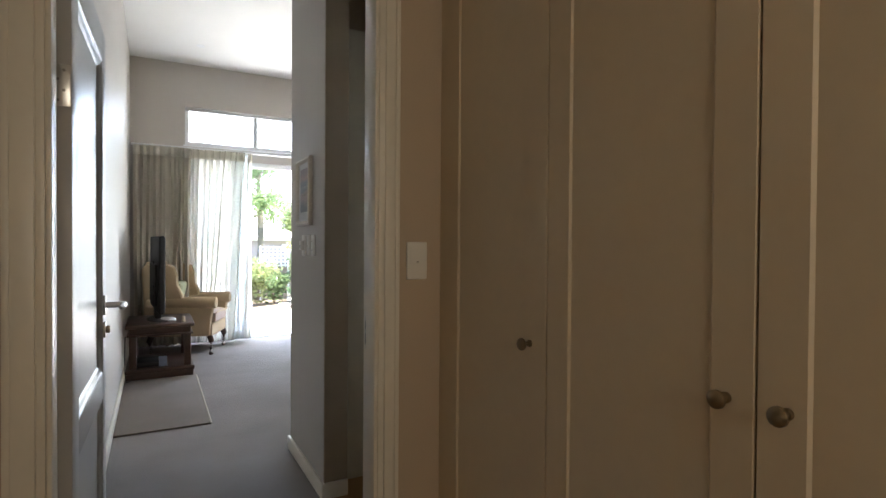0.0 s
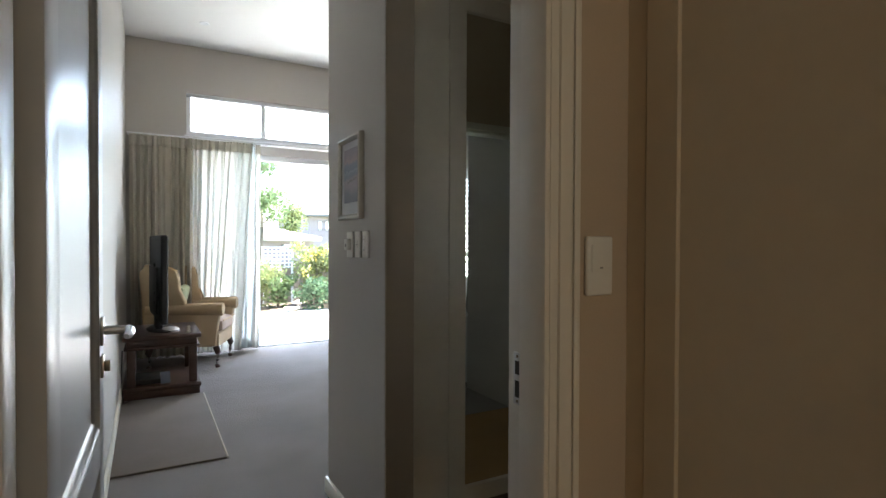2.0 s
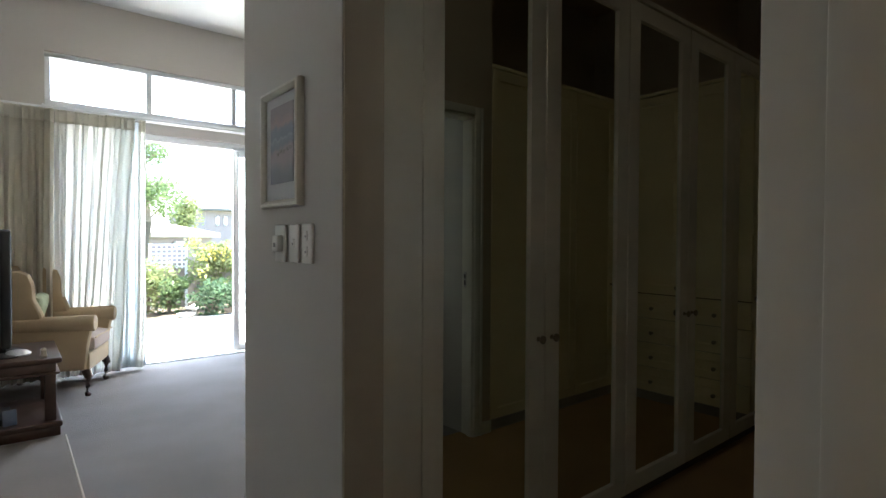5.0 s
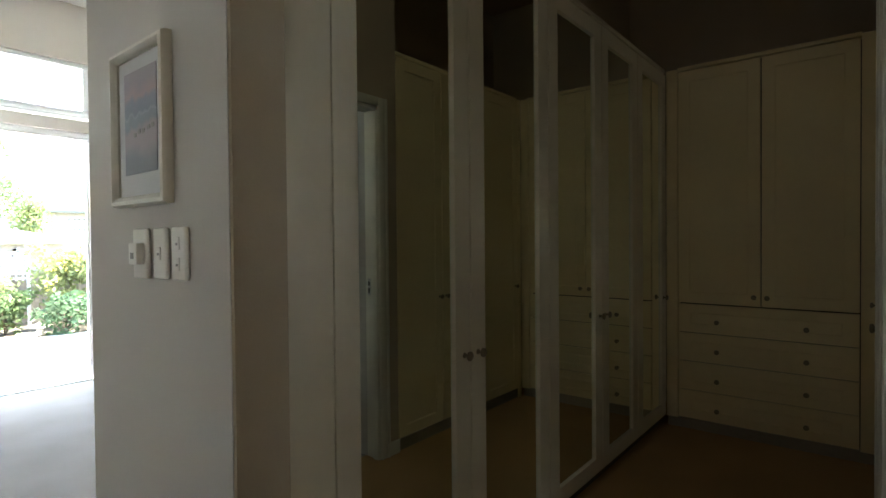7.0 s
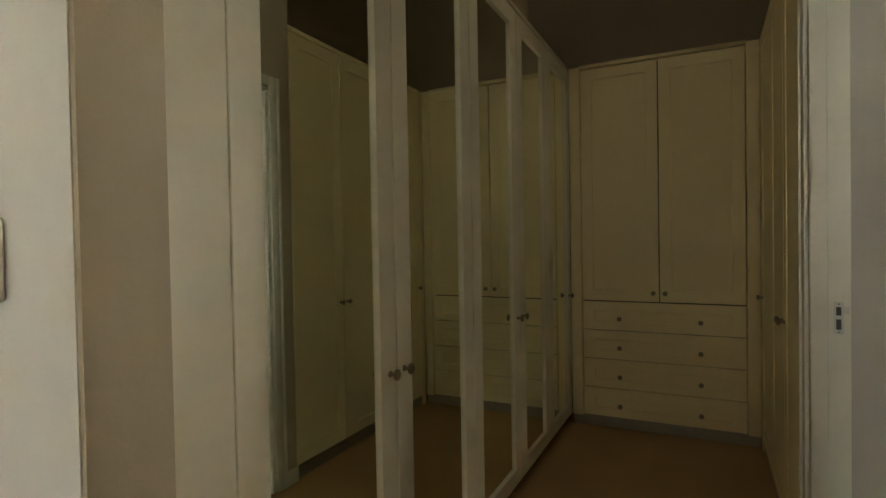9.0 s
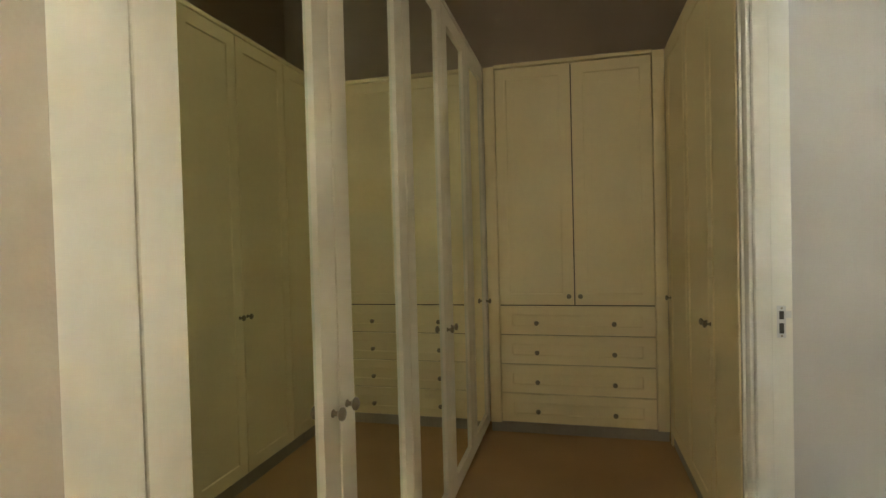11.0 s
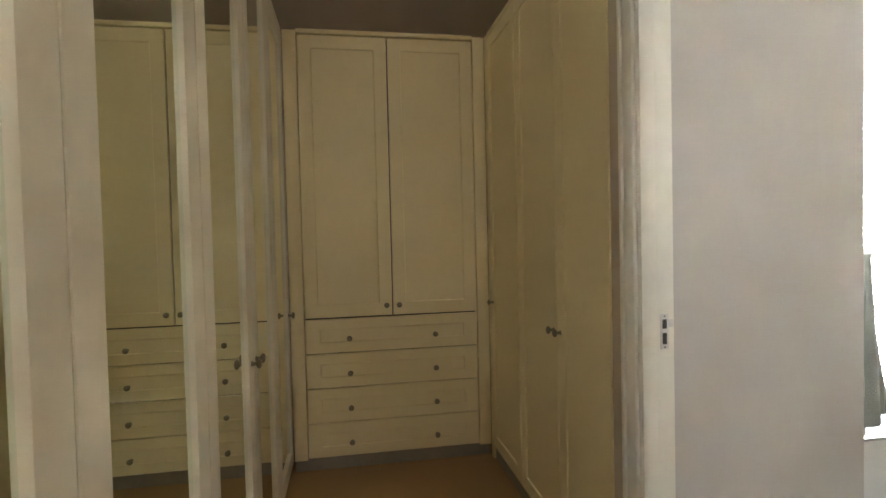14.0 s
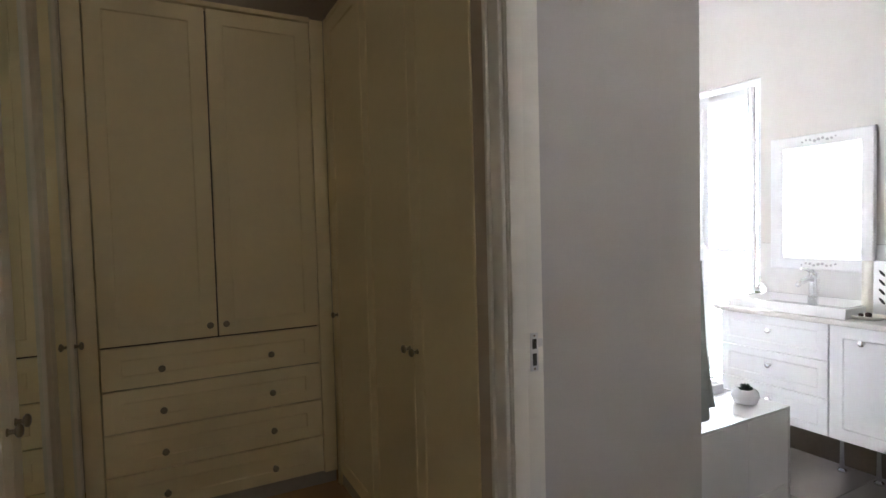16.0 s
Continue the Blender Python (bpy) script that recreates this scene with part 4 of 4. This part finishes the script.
for i in range(6):
    for j in range(4):
        ax, ay = 1.59 + i * 0.56, -0.76 + j * 0.575
        if ax > 4.8:
            continue
        if tile_mesh is None:
            tile_mesh = finish("tile", one(0.002, 0.558, 0.002, 0.573, -0.006, 0.0), FLOORTILE, 0.001, 1)
        ob = new("tile", tile_mesh)
        ob.parent, ob.location = fl, (ax, ay, 0)

VF = -0.353


def vanity():
    f = faces_plus_y(VF - 0.018)
    for a, b, kind_ in ((2.754, 3.31, "drawers"), (2.25, 2.752, "door"), (1.75, 2.248, "door")):
        t = thing("vanity_cabinet", ((a + b) / 2, -0.56, 0.0), "white painted vanity cabinet with %s, on chrome feet" % ("three drawers" if kind_ == "drawers" else "a panelled door"), "vanity", "bathroom vanity units")
        part("body", one(a, b, -0.757, VF - 0.019, 0.275, 0.824), VANITY, t)
        if kind_ == "drawers":
            for k in range(3):
                z0 = 0.275 + k * 0.183
                d = part("drawer", shaker(f, a + 0.002, b - 0.002, z0 + 0.002, z0 + 0.181, stile=0.045, rail=0.04), VANITY, t)
                knob(f, (a + b) / 2, z0 + 0.110, d, label="polished chrome knob", metal=CHROME)
        else:
            d = part("door", shaker(f, a + 0.002, b - 0.002, 0.277, 0.822, stile=0.055, rail=0.055), VANITY, t)
            knob(f, (a + b) / 2 + 0.11, 0.757, d, label="polished chrome knob", metal=CHROME)
        for x in (a + 0.08, b - 0.08):
            part("foot", lathe(bmesh.new(), [(0.022, 0), (0.022, 0.01), (0.012, 0.02), (0.012, 0.275)], pose(x, VF - 0.30, 0), 12), CHROME, t)
    # Dark sheet added where only shade lies under the cabinets.
    solid("trim_vanity_shade", one(1.72, 3.30, -0.757, -0.742, 0.0, 0.274), DARKBROWN, "dark sheet standing in for the shade behind the vanity feet", "plinth", "structure")
    solid("stone_worktop", one(1.72, 3.342, -0.758, VF + 0.02, 0.825, 0.852), STONE, "pale stone vanity worktop with a rounded edge", "worktop", bevel=0.006)


vanity()
basin = thing("basin", (3.02, -0.43, 0.884), "white rectangular ceramic basin on the vanity top", "basin")
bm = bmesh.new()
rings = []
for inset, z in ((0.0, 0.852), (-0.004, 0.896), (0.0, 0.902), (0.016, 0.902), (0.026, 0.896), (0.05, 0.862), (0.12, 0.856)):
    rings.append([bm.verts.new((x, y, z)) for x, y in ((2.69 + inset, -0.735 + inset * 0.8), (3.27 - inset, -0.735 + inset * 0.8), (3.27 - inset, -0.365 - inset * 0.8), (2.69 + inset, -0.365 - inset * 0.8))])
for a, b in zip(rings, rings[1:]):
    for i in range(4):
        bm.faces.new((a[i], a[(i + 1) % 4], b[(i + 1) % 4], b[i]))
bm.faces.new(rings[-1])
part("bowl", bm, CERAMIC, basin)
tap = thing("basin_tap", (2.99, -0.66, 0.902), "chrome single-lever basin mixer tap", "tap")
part("column", lathe(bmesh.new(), [(0.026, -0.05), (0.026, 0.0), (0.020, 0.006), (0.020, 0.11), (0.022, 0.115), (0.022, 0.135), (0.010, 0.14)], pose(2.99, -0.675, 0.902), 18), CHROME, tap)
part("spout", tube(bmesh.new(), [(2.99, -0.675, 0.996), (2.995, -0.62, 1.001), (3.0, -0.56, 0.986), (3.0, -0.545, 0.971)], [0.016, 0.015, 0.013, 0.012], 12), CHROME, tap)
part("lever", tube(bmesh.new(), [(2.99, -0.675, 1.041), (3.0, -0.63, 1.054), (3.005, -0.59, 1.061)], [0.011, 0.008, 0.006], 10), CHROME, tap)
soap = thing("soap_dispenser", (3.20, -0.69, 0.902), "clear glass soap dispenser with a chrome pump", "soap dispenser")
part("bottle", lathe(bmesh.new(), [(0.024, 0), (0.028, 0.004), (0.028, 0.075), (0.014, 0.09), (0.012, 0.098)], pose(3.295, -0.705, 0.8525), 18), FROST, soap)
part("pump", several((3.291, 3.299, -0.709, -0.701, 0.950, 0.988), (3.289, 3.301, -0.711, -0.665, 0.984, 0.994)), CHROME, soap, bevel=0.002)
part("band", lathe(bmesh.new(), [(0.0285, 0.02), (0.0288, 0.05), (0.0285, 0.051)], pose(3.295, -0.705, 0.8525), 18), LEAF, soap, "printed green band")

# splash tiles, mirror
spl = solid("trim_splashback", one(1.72, 3.32, -0.76, -0.757, 0.852, 1.19), GROUT, "white tiled splashback behind the basin", "splashback", "structure")
for k in range(5):
    part("tile", one(1.725 + k * 0.319, 1.725 + k * 0.319 + 0.316, -0.757, -0.750, 0.854, 1.188), TILE, spl, bevel=0.001)
vm = thing("vanity_mirror", (3.01, -0.62, 1.06), "white carved-frame mirror above the basin", "mirror")
f = faces_plus_y(-0.748)
bm = bmesh.new()
prof = [(0, 0), (0, 0.022), (0.006, 0.028), (0.030, 0.026), (0.042, 0.018), (0.058, 0.016), (0.064, 0.008)]
rings = [[bm.verts.new(f(u, d, z)) for u, z in ((2.732 + i, 1.045 + i), (3.247 - i, 1.045 + i), (3.247 - i, 1.79 - i), (2.732 + i, 1.79 - i))] for i, d in prof]
for a, b in zip(rings, rings[1:]):
    for i in range(4):
        bm.faces.new((a[i], a[(i + 1) % 4], b[(i + 1) % 4], b[i]))
part("frame", bm, VANITY, vm)
part("glass", slab(bmesh.new(), f, 2.79, 3.19, 0.0, 0.009, 1.10, 1.735), MIRROR, vm, "clear mirror glass")
for zc in (1.758, 1.076):
    bm = bmesh.new()
    for k in range(9):
        u = 2.99 + (k - 4) * 0.021
        r = 0.010 - 0.0010 * abs(k - 4)
        lathe(bm, [(r, 0), (r * 0.9, 0.004), (r * 0.3, 0.007)], Matrix.Translation(f(u, 0.022, zc + 0.006 * math.cos(k * 1.9))) @ pose(0, 0, 0, -90, 0, 0), 8)
    part("carving", bm, SILVERP, vm, "carved scroll ornament")

# tray, candle and leaf-painted box
tray = thing("ornament_tray", (2.60, -0.40, 0.884), "small ivory dish on the vanity top", "dish")
part("dish", lathe(bmesh.new(), [(0.05, 0), (0.075, 0.012), (0.078, 0.018), (0.07, 0.016), (0.045, 0.006)], pose(2.655, -0.47, 0.8525) @ Matrix.Diagonal((1.25, 0.8, 1, 1)), 24), WAX, tray)
part("pebble", several((2.63, 2.655, -0.48, -0.46, 0.858, 0.883), (2.66, 2.68, -0.47, -0.455, 0.858, 0.878)), DARKWOOD, tray, "dark pebbles", bevel=0.006)
solid("candle", lathe(bmesh.new(), [(0.024, 0), (0.024, 0.26), (0.022, 0.265), (0.004, 0.26)], pose(2.69, -0.57, 0.8525), 20), WAX, "tall ivory pillar candle on the vanity top", "candle")
pb = thing("leaf_box", (2.57, -0.50, 0.884), "white box with a dark leaf drawing on the vanity top", "box")
part("box_body", one(2.535, 2.665, -0.66, -0.56, 0.8525, 1.12), CERAMIC, pb, bevel=0.004)
bm = bmesh.new()
for k in range(7):
    m = Matrix.Translation((2.610 + 0.018 * (-1) ** k, -0.5595, 0.93 + 0.022 * k)) @ pose(0, 0, 0, -90, 0, 0) @ pose(0, 0, 0, 0, 0, 40 * (-1) ** k) @ Matrix.Diagonal((0.35, 1.1, 1, 1))
    lathe(bm, [(0.018, 0), (0.016, 0.001)], m, 10)
part("leaf_drawing", bm, BLACK, pb, "dark leaf drawing")


def bath_window():
    t = thing("window_2", (3.72, -0.82, 0.0), "tall white glazed bathroom window flooded with daylight", "window", kind="structure")
    part("window_frame", several((3.325, 3.365, -0.85, -0.79, 0.0, 2.185), (4.08, 4.12, -0.85, -0.79, 0.0, 2.185), (3.365, 4.08, -0.85, -0.79, 2.145, 2.185), (3.365, 4.08, -0.85, -0.79, 0.0, 0.10), (3.50, 3.525, -0.845, -0.795, 0.10, 2.145)), ALU, t, bevel=0.004)
    for a, b in ((3.365, 3.50), (3.525, 4.08)):
        g = part("pane", one(a, b, -0.822, -0.818, 0.10, 2.145), GLASS, t, "bright window glass")
        g.visible_shadow = False
    for a, b in ((3.367, 3.716), (3.719, 4.078)):
        sh = part("shutter", several((a, a + 0.045, -0.788, -0.762, 0.10, 2.14), (b - 0.045, b, -0.788, -0.762, 0.10, 2.14), (a + 0.045, b - 0.045, -0.788, -0.762, 0.10, 0.18), (a + 0.045, b - 0.045, -0.788, -0.762, 2.07, 2.14), (a + 0.045, b - 0.045, -0.788, -0.762, 1.08, 1.15)), ALU, t, "white louvred shutter leaf", bevel=0.002)
        blade = finish("louvre", rbox(pose((a + b) / 2, -0.775, 0, 34, 0, 0), -(b - a) / 2 + 0.046, (b - a) / 2 - 0.046, -0.031, 0.031, -0.004, 0.004), ALU, 0.002, 1)
        for z in [0.215 + 0.062 * k for k in range(14)] + [1.185 + 0.062 * k for k in range(15)]:
            ob = new("louvre", blade)
            ob.parent, ob.location = sh, (0, 0, z)
    knob(faces_plus_y(-0.762), 3.70, 1.16, t, d=0.0, r=0.012, label="small chrome window knob", metal=CHROME)


bath_window()


# ---- outside ----
solid("ground", one(-400, 400, 7.56, 800, -0.30, -0.10), GROUND, "dry lawn running off into the distance", "ground", "structure")
solid("ground_south", one(-400, 400, -800, -1.6, -0.30, -0.10), PAVING, "pale paved ground behind the house", "ground", "structure")
pav = solid("pavement_patio", one(-2.0, 7.0, 7.56, 10.75, -0.12, -0.045), GROUT, "pale stone patio paving in full sun", "paving", "structure")
slab_mesh = finish("paving_slab", one(0.006, 0.594, 0.006, 0.594, -0.045, -0.02), PAVING, 0.003, 1)
for i in range(12):
    for j in range(6):
        ob = new("paving_slab", slab_mesh)
        ob.parent, ob.location = pav, (-1.5 + i * 0.6, 7.57 + j * 0.6 - 0.44, 0)
solid("ground_flower_bed", one(-2.0, 7.0, 10.75, 12.2, -0.12, -0.02), SOIL, "dark garden bed along the fence", "soil", "structure")

fence = thing("garden_fence", (2.5, 12.2, 0), "weathered grey timber slat fence behind the garden", "fence")
for k in range(5):
    part("post", one(-1.6 + k * 2.0, -1.5 + k * 2.0, 12.22, 12.32, -0.1, 0.86), FENCEWOOD, fence, bevel=0.004)
plank = None
for k in range(60):
    x = -1.7 + k * 0.14
    if plank is None:
        plank = finish("plank", one(0, 0.134, 12.19, 12.215, -0.05, 0.80), FENCEWOOD, 0.003, 1)
    ob = new("plank", plank)
    ob.parent = fence
    ob.matrix_parent_inverse = Matrix.Translation(fence.location).inverted()
    ob.location = (x, 0, 0.012 * math.sin(k * 2.3))
part("rail", several((-1.7, 6.7, 12.215, 12.25, 0.25, 0.32), (-1.7, 6.7, 12.215, 12.25, 0.62, 0.69)), FENCEWOOD, fence)


def leaves(bm, rng, centre, radius, count, size, flat=0.7):
    """Loose leaves scattered in an uneven clump."""
    c = Vector(centre)
    for _ in range(count):
        d = Vector((rng.gauss(0, 1), rng.gauss(0, 1), rng.gauss(0, 1)))
        d = d.normalized() * radius * (rng.random() ** 0.45)
        d.z *= flat
        p = c + d
        q = Euler((rng.uniform(0, 3.1), rng.uniform(0, 3.1), rng.uniform(0, 6.2))).to_matrix()
        s = size * rng.uniform(0.6, 1.4)
        vs = [bm.verts.new(p + q @ Vector(v)) for v in ((0, -s, 0), (s * 0.45, -s * 0.1, s * 0.1), (0, s, 0.0), (-s * 0.45, -s * 0.1, s * 0.1))]
        bm.faces.new(vs)


def bush(x, y, h, r, mat_, seed, label, count=900, size=0.045, flowers=None):
    rng = random.Random(seed)
    t = thing("shrub", (x, y, -0.02), label, "shrub", "garden shrubs")
    bm = bmesh.new()
    tips = []
    for k in range(9):
        a, e = rng.uniform(0, 6.28), rng.uniform(0.8, 1.45)
        tip = Vector((x + r * 0.8 * math.cos(a) * math.cos(e) * 1.6, y + r * 0.8 * math.sin(a) * math.cos(e) * 1.6, h * rng.uniform(0.45, 0.92)))
        mid = Vector((x, y, 0)).lerp(tip, 0.5) + Vector((rng.uniform(-0.05, 0.05), rng.uniform(-0.05, 0.05), 0.05))
        tube(bm, [(x, y, -0.03), mid, tip], [0.014, 0.009, 0.004], 5)
        tips.append((mid + tip) / 2), tips.append(tip)
    part("stem", bm, BARK, t)
    bm = bmesh.new()
    for p in tips:
        leaves(bm, rng, p, r * rng.uniform(0.35, 0.55), count // len(tips), size)
    leaves(bm, rng, (x, y, h * 0.25), r * 0.8, count // 4, size)
    tagged(part("foliage", bm, mat_, t), kind="stuff")
    if flowers:
        bm = bmesh.new()
        for p in tips[1::2]:
            leaves(bm, rng, p + Vector((0, -r * 0.3, 0)), r * 0.35, 22, 0.035)
        tagged(part("blossom", bm, flowers, t, "clusters of yellow flowers"), kind="stuff")


bush(1.35, 11.0, 1.05, 0.42, LEAF, 1, "sunlit green garden shrub with small leaves")
bush(1.95, 11.3, 1.0, 0.42, LEAFPALE, 2, "yellow-green garden shrub by the trellis", 1000)
bush(2.30, 11.35, 0.62, 0.34, LEAF, 3, "low sunlit green shrub by the patio", 700)
bush(3.15, 11.5, 1.30, 0.50, LEAFPALE, 4, "tall shrub with hanging yellow flowers", 1300, flowers=YELLOW)
bush(2.85, 10.8, 0.55, 0.36, LEAFDARK, 5, "low dark green shrub by the patio", 700)
bush(3.45, 10.9, 0.60, 0.40, LEAFDARK, 6, "low dark green shrub beside the patio edge", 800)
bush(3.75, 11.5, 1.25, 0.48, LEAF, 7, "green garden shrub against the fence", 1000)
bush(0.75, 11.2, 1.30, 0.46, LEAFDARK, 8, "dense dark green shrub against the fence", 1000)
bush(4.5, 11.2, 1.0, 0.5, LEAF, 9, "broad green garden shrub beyond the patio", 900)

bb = thing("stone_birdbath", (2.40, 10.62, -0.02), "low pale stone birdbath bowl at the patio edge", "birdbath")
part("bowl", lathe(bmesh.new(), [(0.06, 0), (0.075, 0.02), (0.13, 0.055), (0.145, 0.075), (0.125, 0.072), (0.04, 0.05)], pose(2.40, 10.62, -0.02), 24), GRANITE, bb)
part("foot", lathe(bmesh.new(), [(0.09, 0), (0.085, 0.02), (0.06, 0.024)], pose(2.40, 10.62, -0.024), 20), GRANITE, bb)
lan = thing("stone_lantern", (2.60, 10.92, -0.02), "small stone garden lantern with a broad cap", "garden lantern")
part("post", lathe(bmesh.new(), [(0.07, 0), (0.065, 0.02), (0.045, 0.03), (0.04, 0.10)], pose(2.60, 10.92, -0.02), 16), GRANITE, lan)
part("cap", lathe(bmesh.new(), [(0.10, 0.10), (0.125, 0.105), (0.12, 0.12), (0.06, 0.155), (0.02, 0.175)], pose(2.60, 10.92, -0.02), 18), GRANITE, lan)

trel = thing("garden_trellis", (2.45, 12.12, 0), "white painted timber trellis in front of the fence", "trellis")
for k in range(2):
    part("post", one(2.14 + k * 0.60, 2.18 + k * 0.60, 12.10, 12.14, -0.05, 1.16), ALU, trel)
for k in range(6):
    part("slat", one(2.18, 2.74, 12.11, 12.13, 0.72 + k * 0.08, 0.75 + k * 0.08), ALU, trel)
for k in range(6):
    part("upright_slat", one(2.25 + k * 0.085, 2.27 + k * 0.085, 12.095, 12.109, 0.70, 1.15), ALU, trel)


def tree(x, y, h, seed, mat_, label, spread=1.2, count=5200, size=0.075):
    rng = random.Random(seed)
    t = thing("tree", (x, y, -0.1), label, "tree", "garden trees")
    bm = bmesh.new()
    tube(bm, [(x, y, -0.2), (x + 0.05, y, h * 0.3), (x - 0.04, y + 0.05, h * 0.65), (x, y, h * 0.97)], [0.14, 0.10, 0.06, 0.02], 9)
    tips = [Vector((x, y, h * 0.95))]
    for k in range(20):
        z = h * rng.uniform(0.28, 0.9)
        a = rng.uniform(0, 6.28)
        ln = spread * rng.uniform(0.45, 1.0) * (1.15 - z / h)
        tip = Vector((x + ln * math.cos(a), y + ln * math.sin(a), z + ln * rng.uniform(0.1, 0.6)))
        mid = Vector((x, y, z)).lerp(tip, 0.55) + Vector((0, 0, 0.08))
        tube(bm, [(x, y, z), mid, tip], [0.035, 0.02, 0.007], 5)
        tips += [mid, tip]
    part("trunk", bm, BARK, t)
    bm = bmesh.new()
    for p in tips:
        leaves(bm, rng, p, rng.uniform(0.25, 0.5), count // len(tips), size, 0.9)
    tagged(part("crown", bm, mat_, t), kind="stuff")


tree(2.95, 17.0, 5.6, 21, LEAF, "tall slender green tree beyond the fence", 1.15, 7000, 0.045)
tree(1.3, 18.5, 5.2, 22, LEAF, "tall leafy green tree beyond the fence")
tree(5.6, 24.0, 3.0, 23, LEAFPALE, "small pale green tree beyond the fence", 0.9, 1800)


def far_house(name, x0, x1, y0, y1, eave, ridge, label, windows, roof_mat, over):
    t = thing(name, ((x0 + x1) / 2, (y0 + y1) / 2, -0.1), label, "house")
    part("wall", one(x0, x1, y0, y1, -0.2, eave), PLASTER, t)
    bm = bmesh.new()
    a, b, c, d, m0, m1 = x0 - over, x1 + over, y0 - over, y1 + over, eave - 0.02, ridge
    ym = (y0 + y1) / 2
    lo = [bm.verts.new(p) for p in ((a, c, m0), (b, c, m0), (b, d, m0), (a, d, m0))]
    lo2 = [bm.verts.new((v.co.x, v.co.y, m0 + 0.12)) for v in lo]
    hi = [bm.verts.new((a + 1.2, ym, m1)), bm.verts.new((b - 1.2, ym, m1))]
    bm.faces.new(lo[::-1])
    for i in range(4):
        bm.faces.new((lo[i], lo[(i + 1) % 4], lo2[(i + 1) % 4], lo2[i]))
    bm.faces.new((lo2[0], lo2[1], hi[1], hi[0])), bm.faces.new((lo2[1], lo2[2], hi[1])), bm.faces.new((lo2[2], lo2[3], hi[0], hi[1])), bm.faces.new((lo2[3], lo2[0], hi[0]))
    part("roof", bm, roof_mat, t)
    for wx, wz, ww, wh in windows:
        w = part("window", several((wx, wx + ww, y0 - 0.04, y0 + 0.02, wz, wz + 0.06), (wx, wx + ww, y0 - 0.04, y0 + 0.02, wz + wh - 0.06, wz + wh), (wx, wx + 0.06, y0 - 0.04, y0 + 0.02, wz, wz + wh), (wx + ww - 0.06, wx + ww, y0 - 0.04, y0 + 0.02, wz, wz + wh)), ALU, t)
        part("pane", one(wx + 0.06, wx + ww - 0.06, y0 - 0.02, y0 - 0.01, wz + 0.06, wz + wh - 0.06), SCREEN, t)


far_house("neighbour_house", 7.95, 15.0, 30.0, 38.0, 2.68, 3.0, "mauve-grey plastered house with a low grey roof", ((8.46, 1.9, 0.16, 0.5), (8.86, 1.9, 0.16, 0.5), (10.0, 1.9, 0.5, 0.5), (11.4, 1.9, 0.5, 0.5)), FASCIA, 0.35)
far_house("garden_building", 0.6, 4.75, 17.6, 20.6, 1.30, 1.72, "low pale plastered outbuilding with a pale tiled roof", ((3.75, 0.95, 0.34, 0.22), (2.2, 0.75, 0.5, 0.4)), PALEROOF, 0.2)
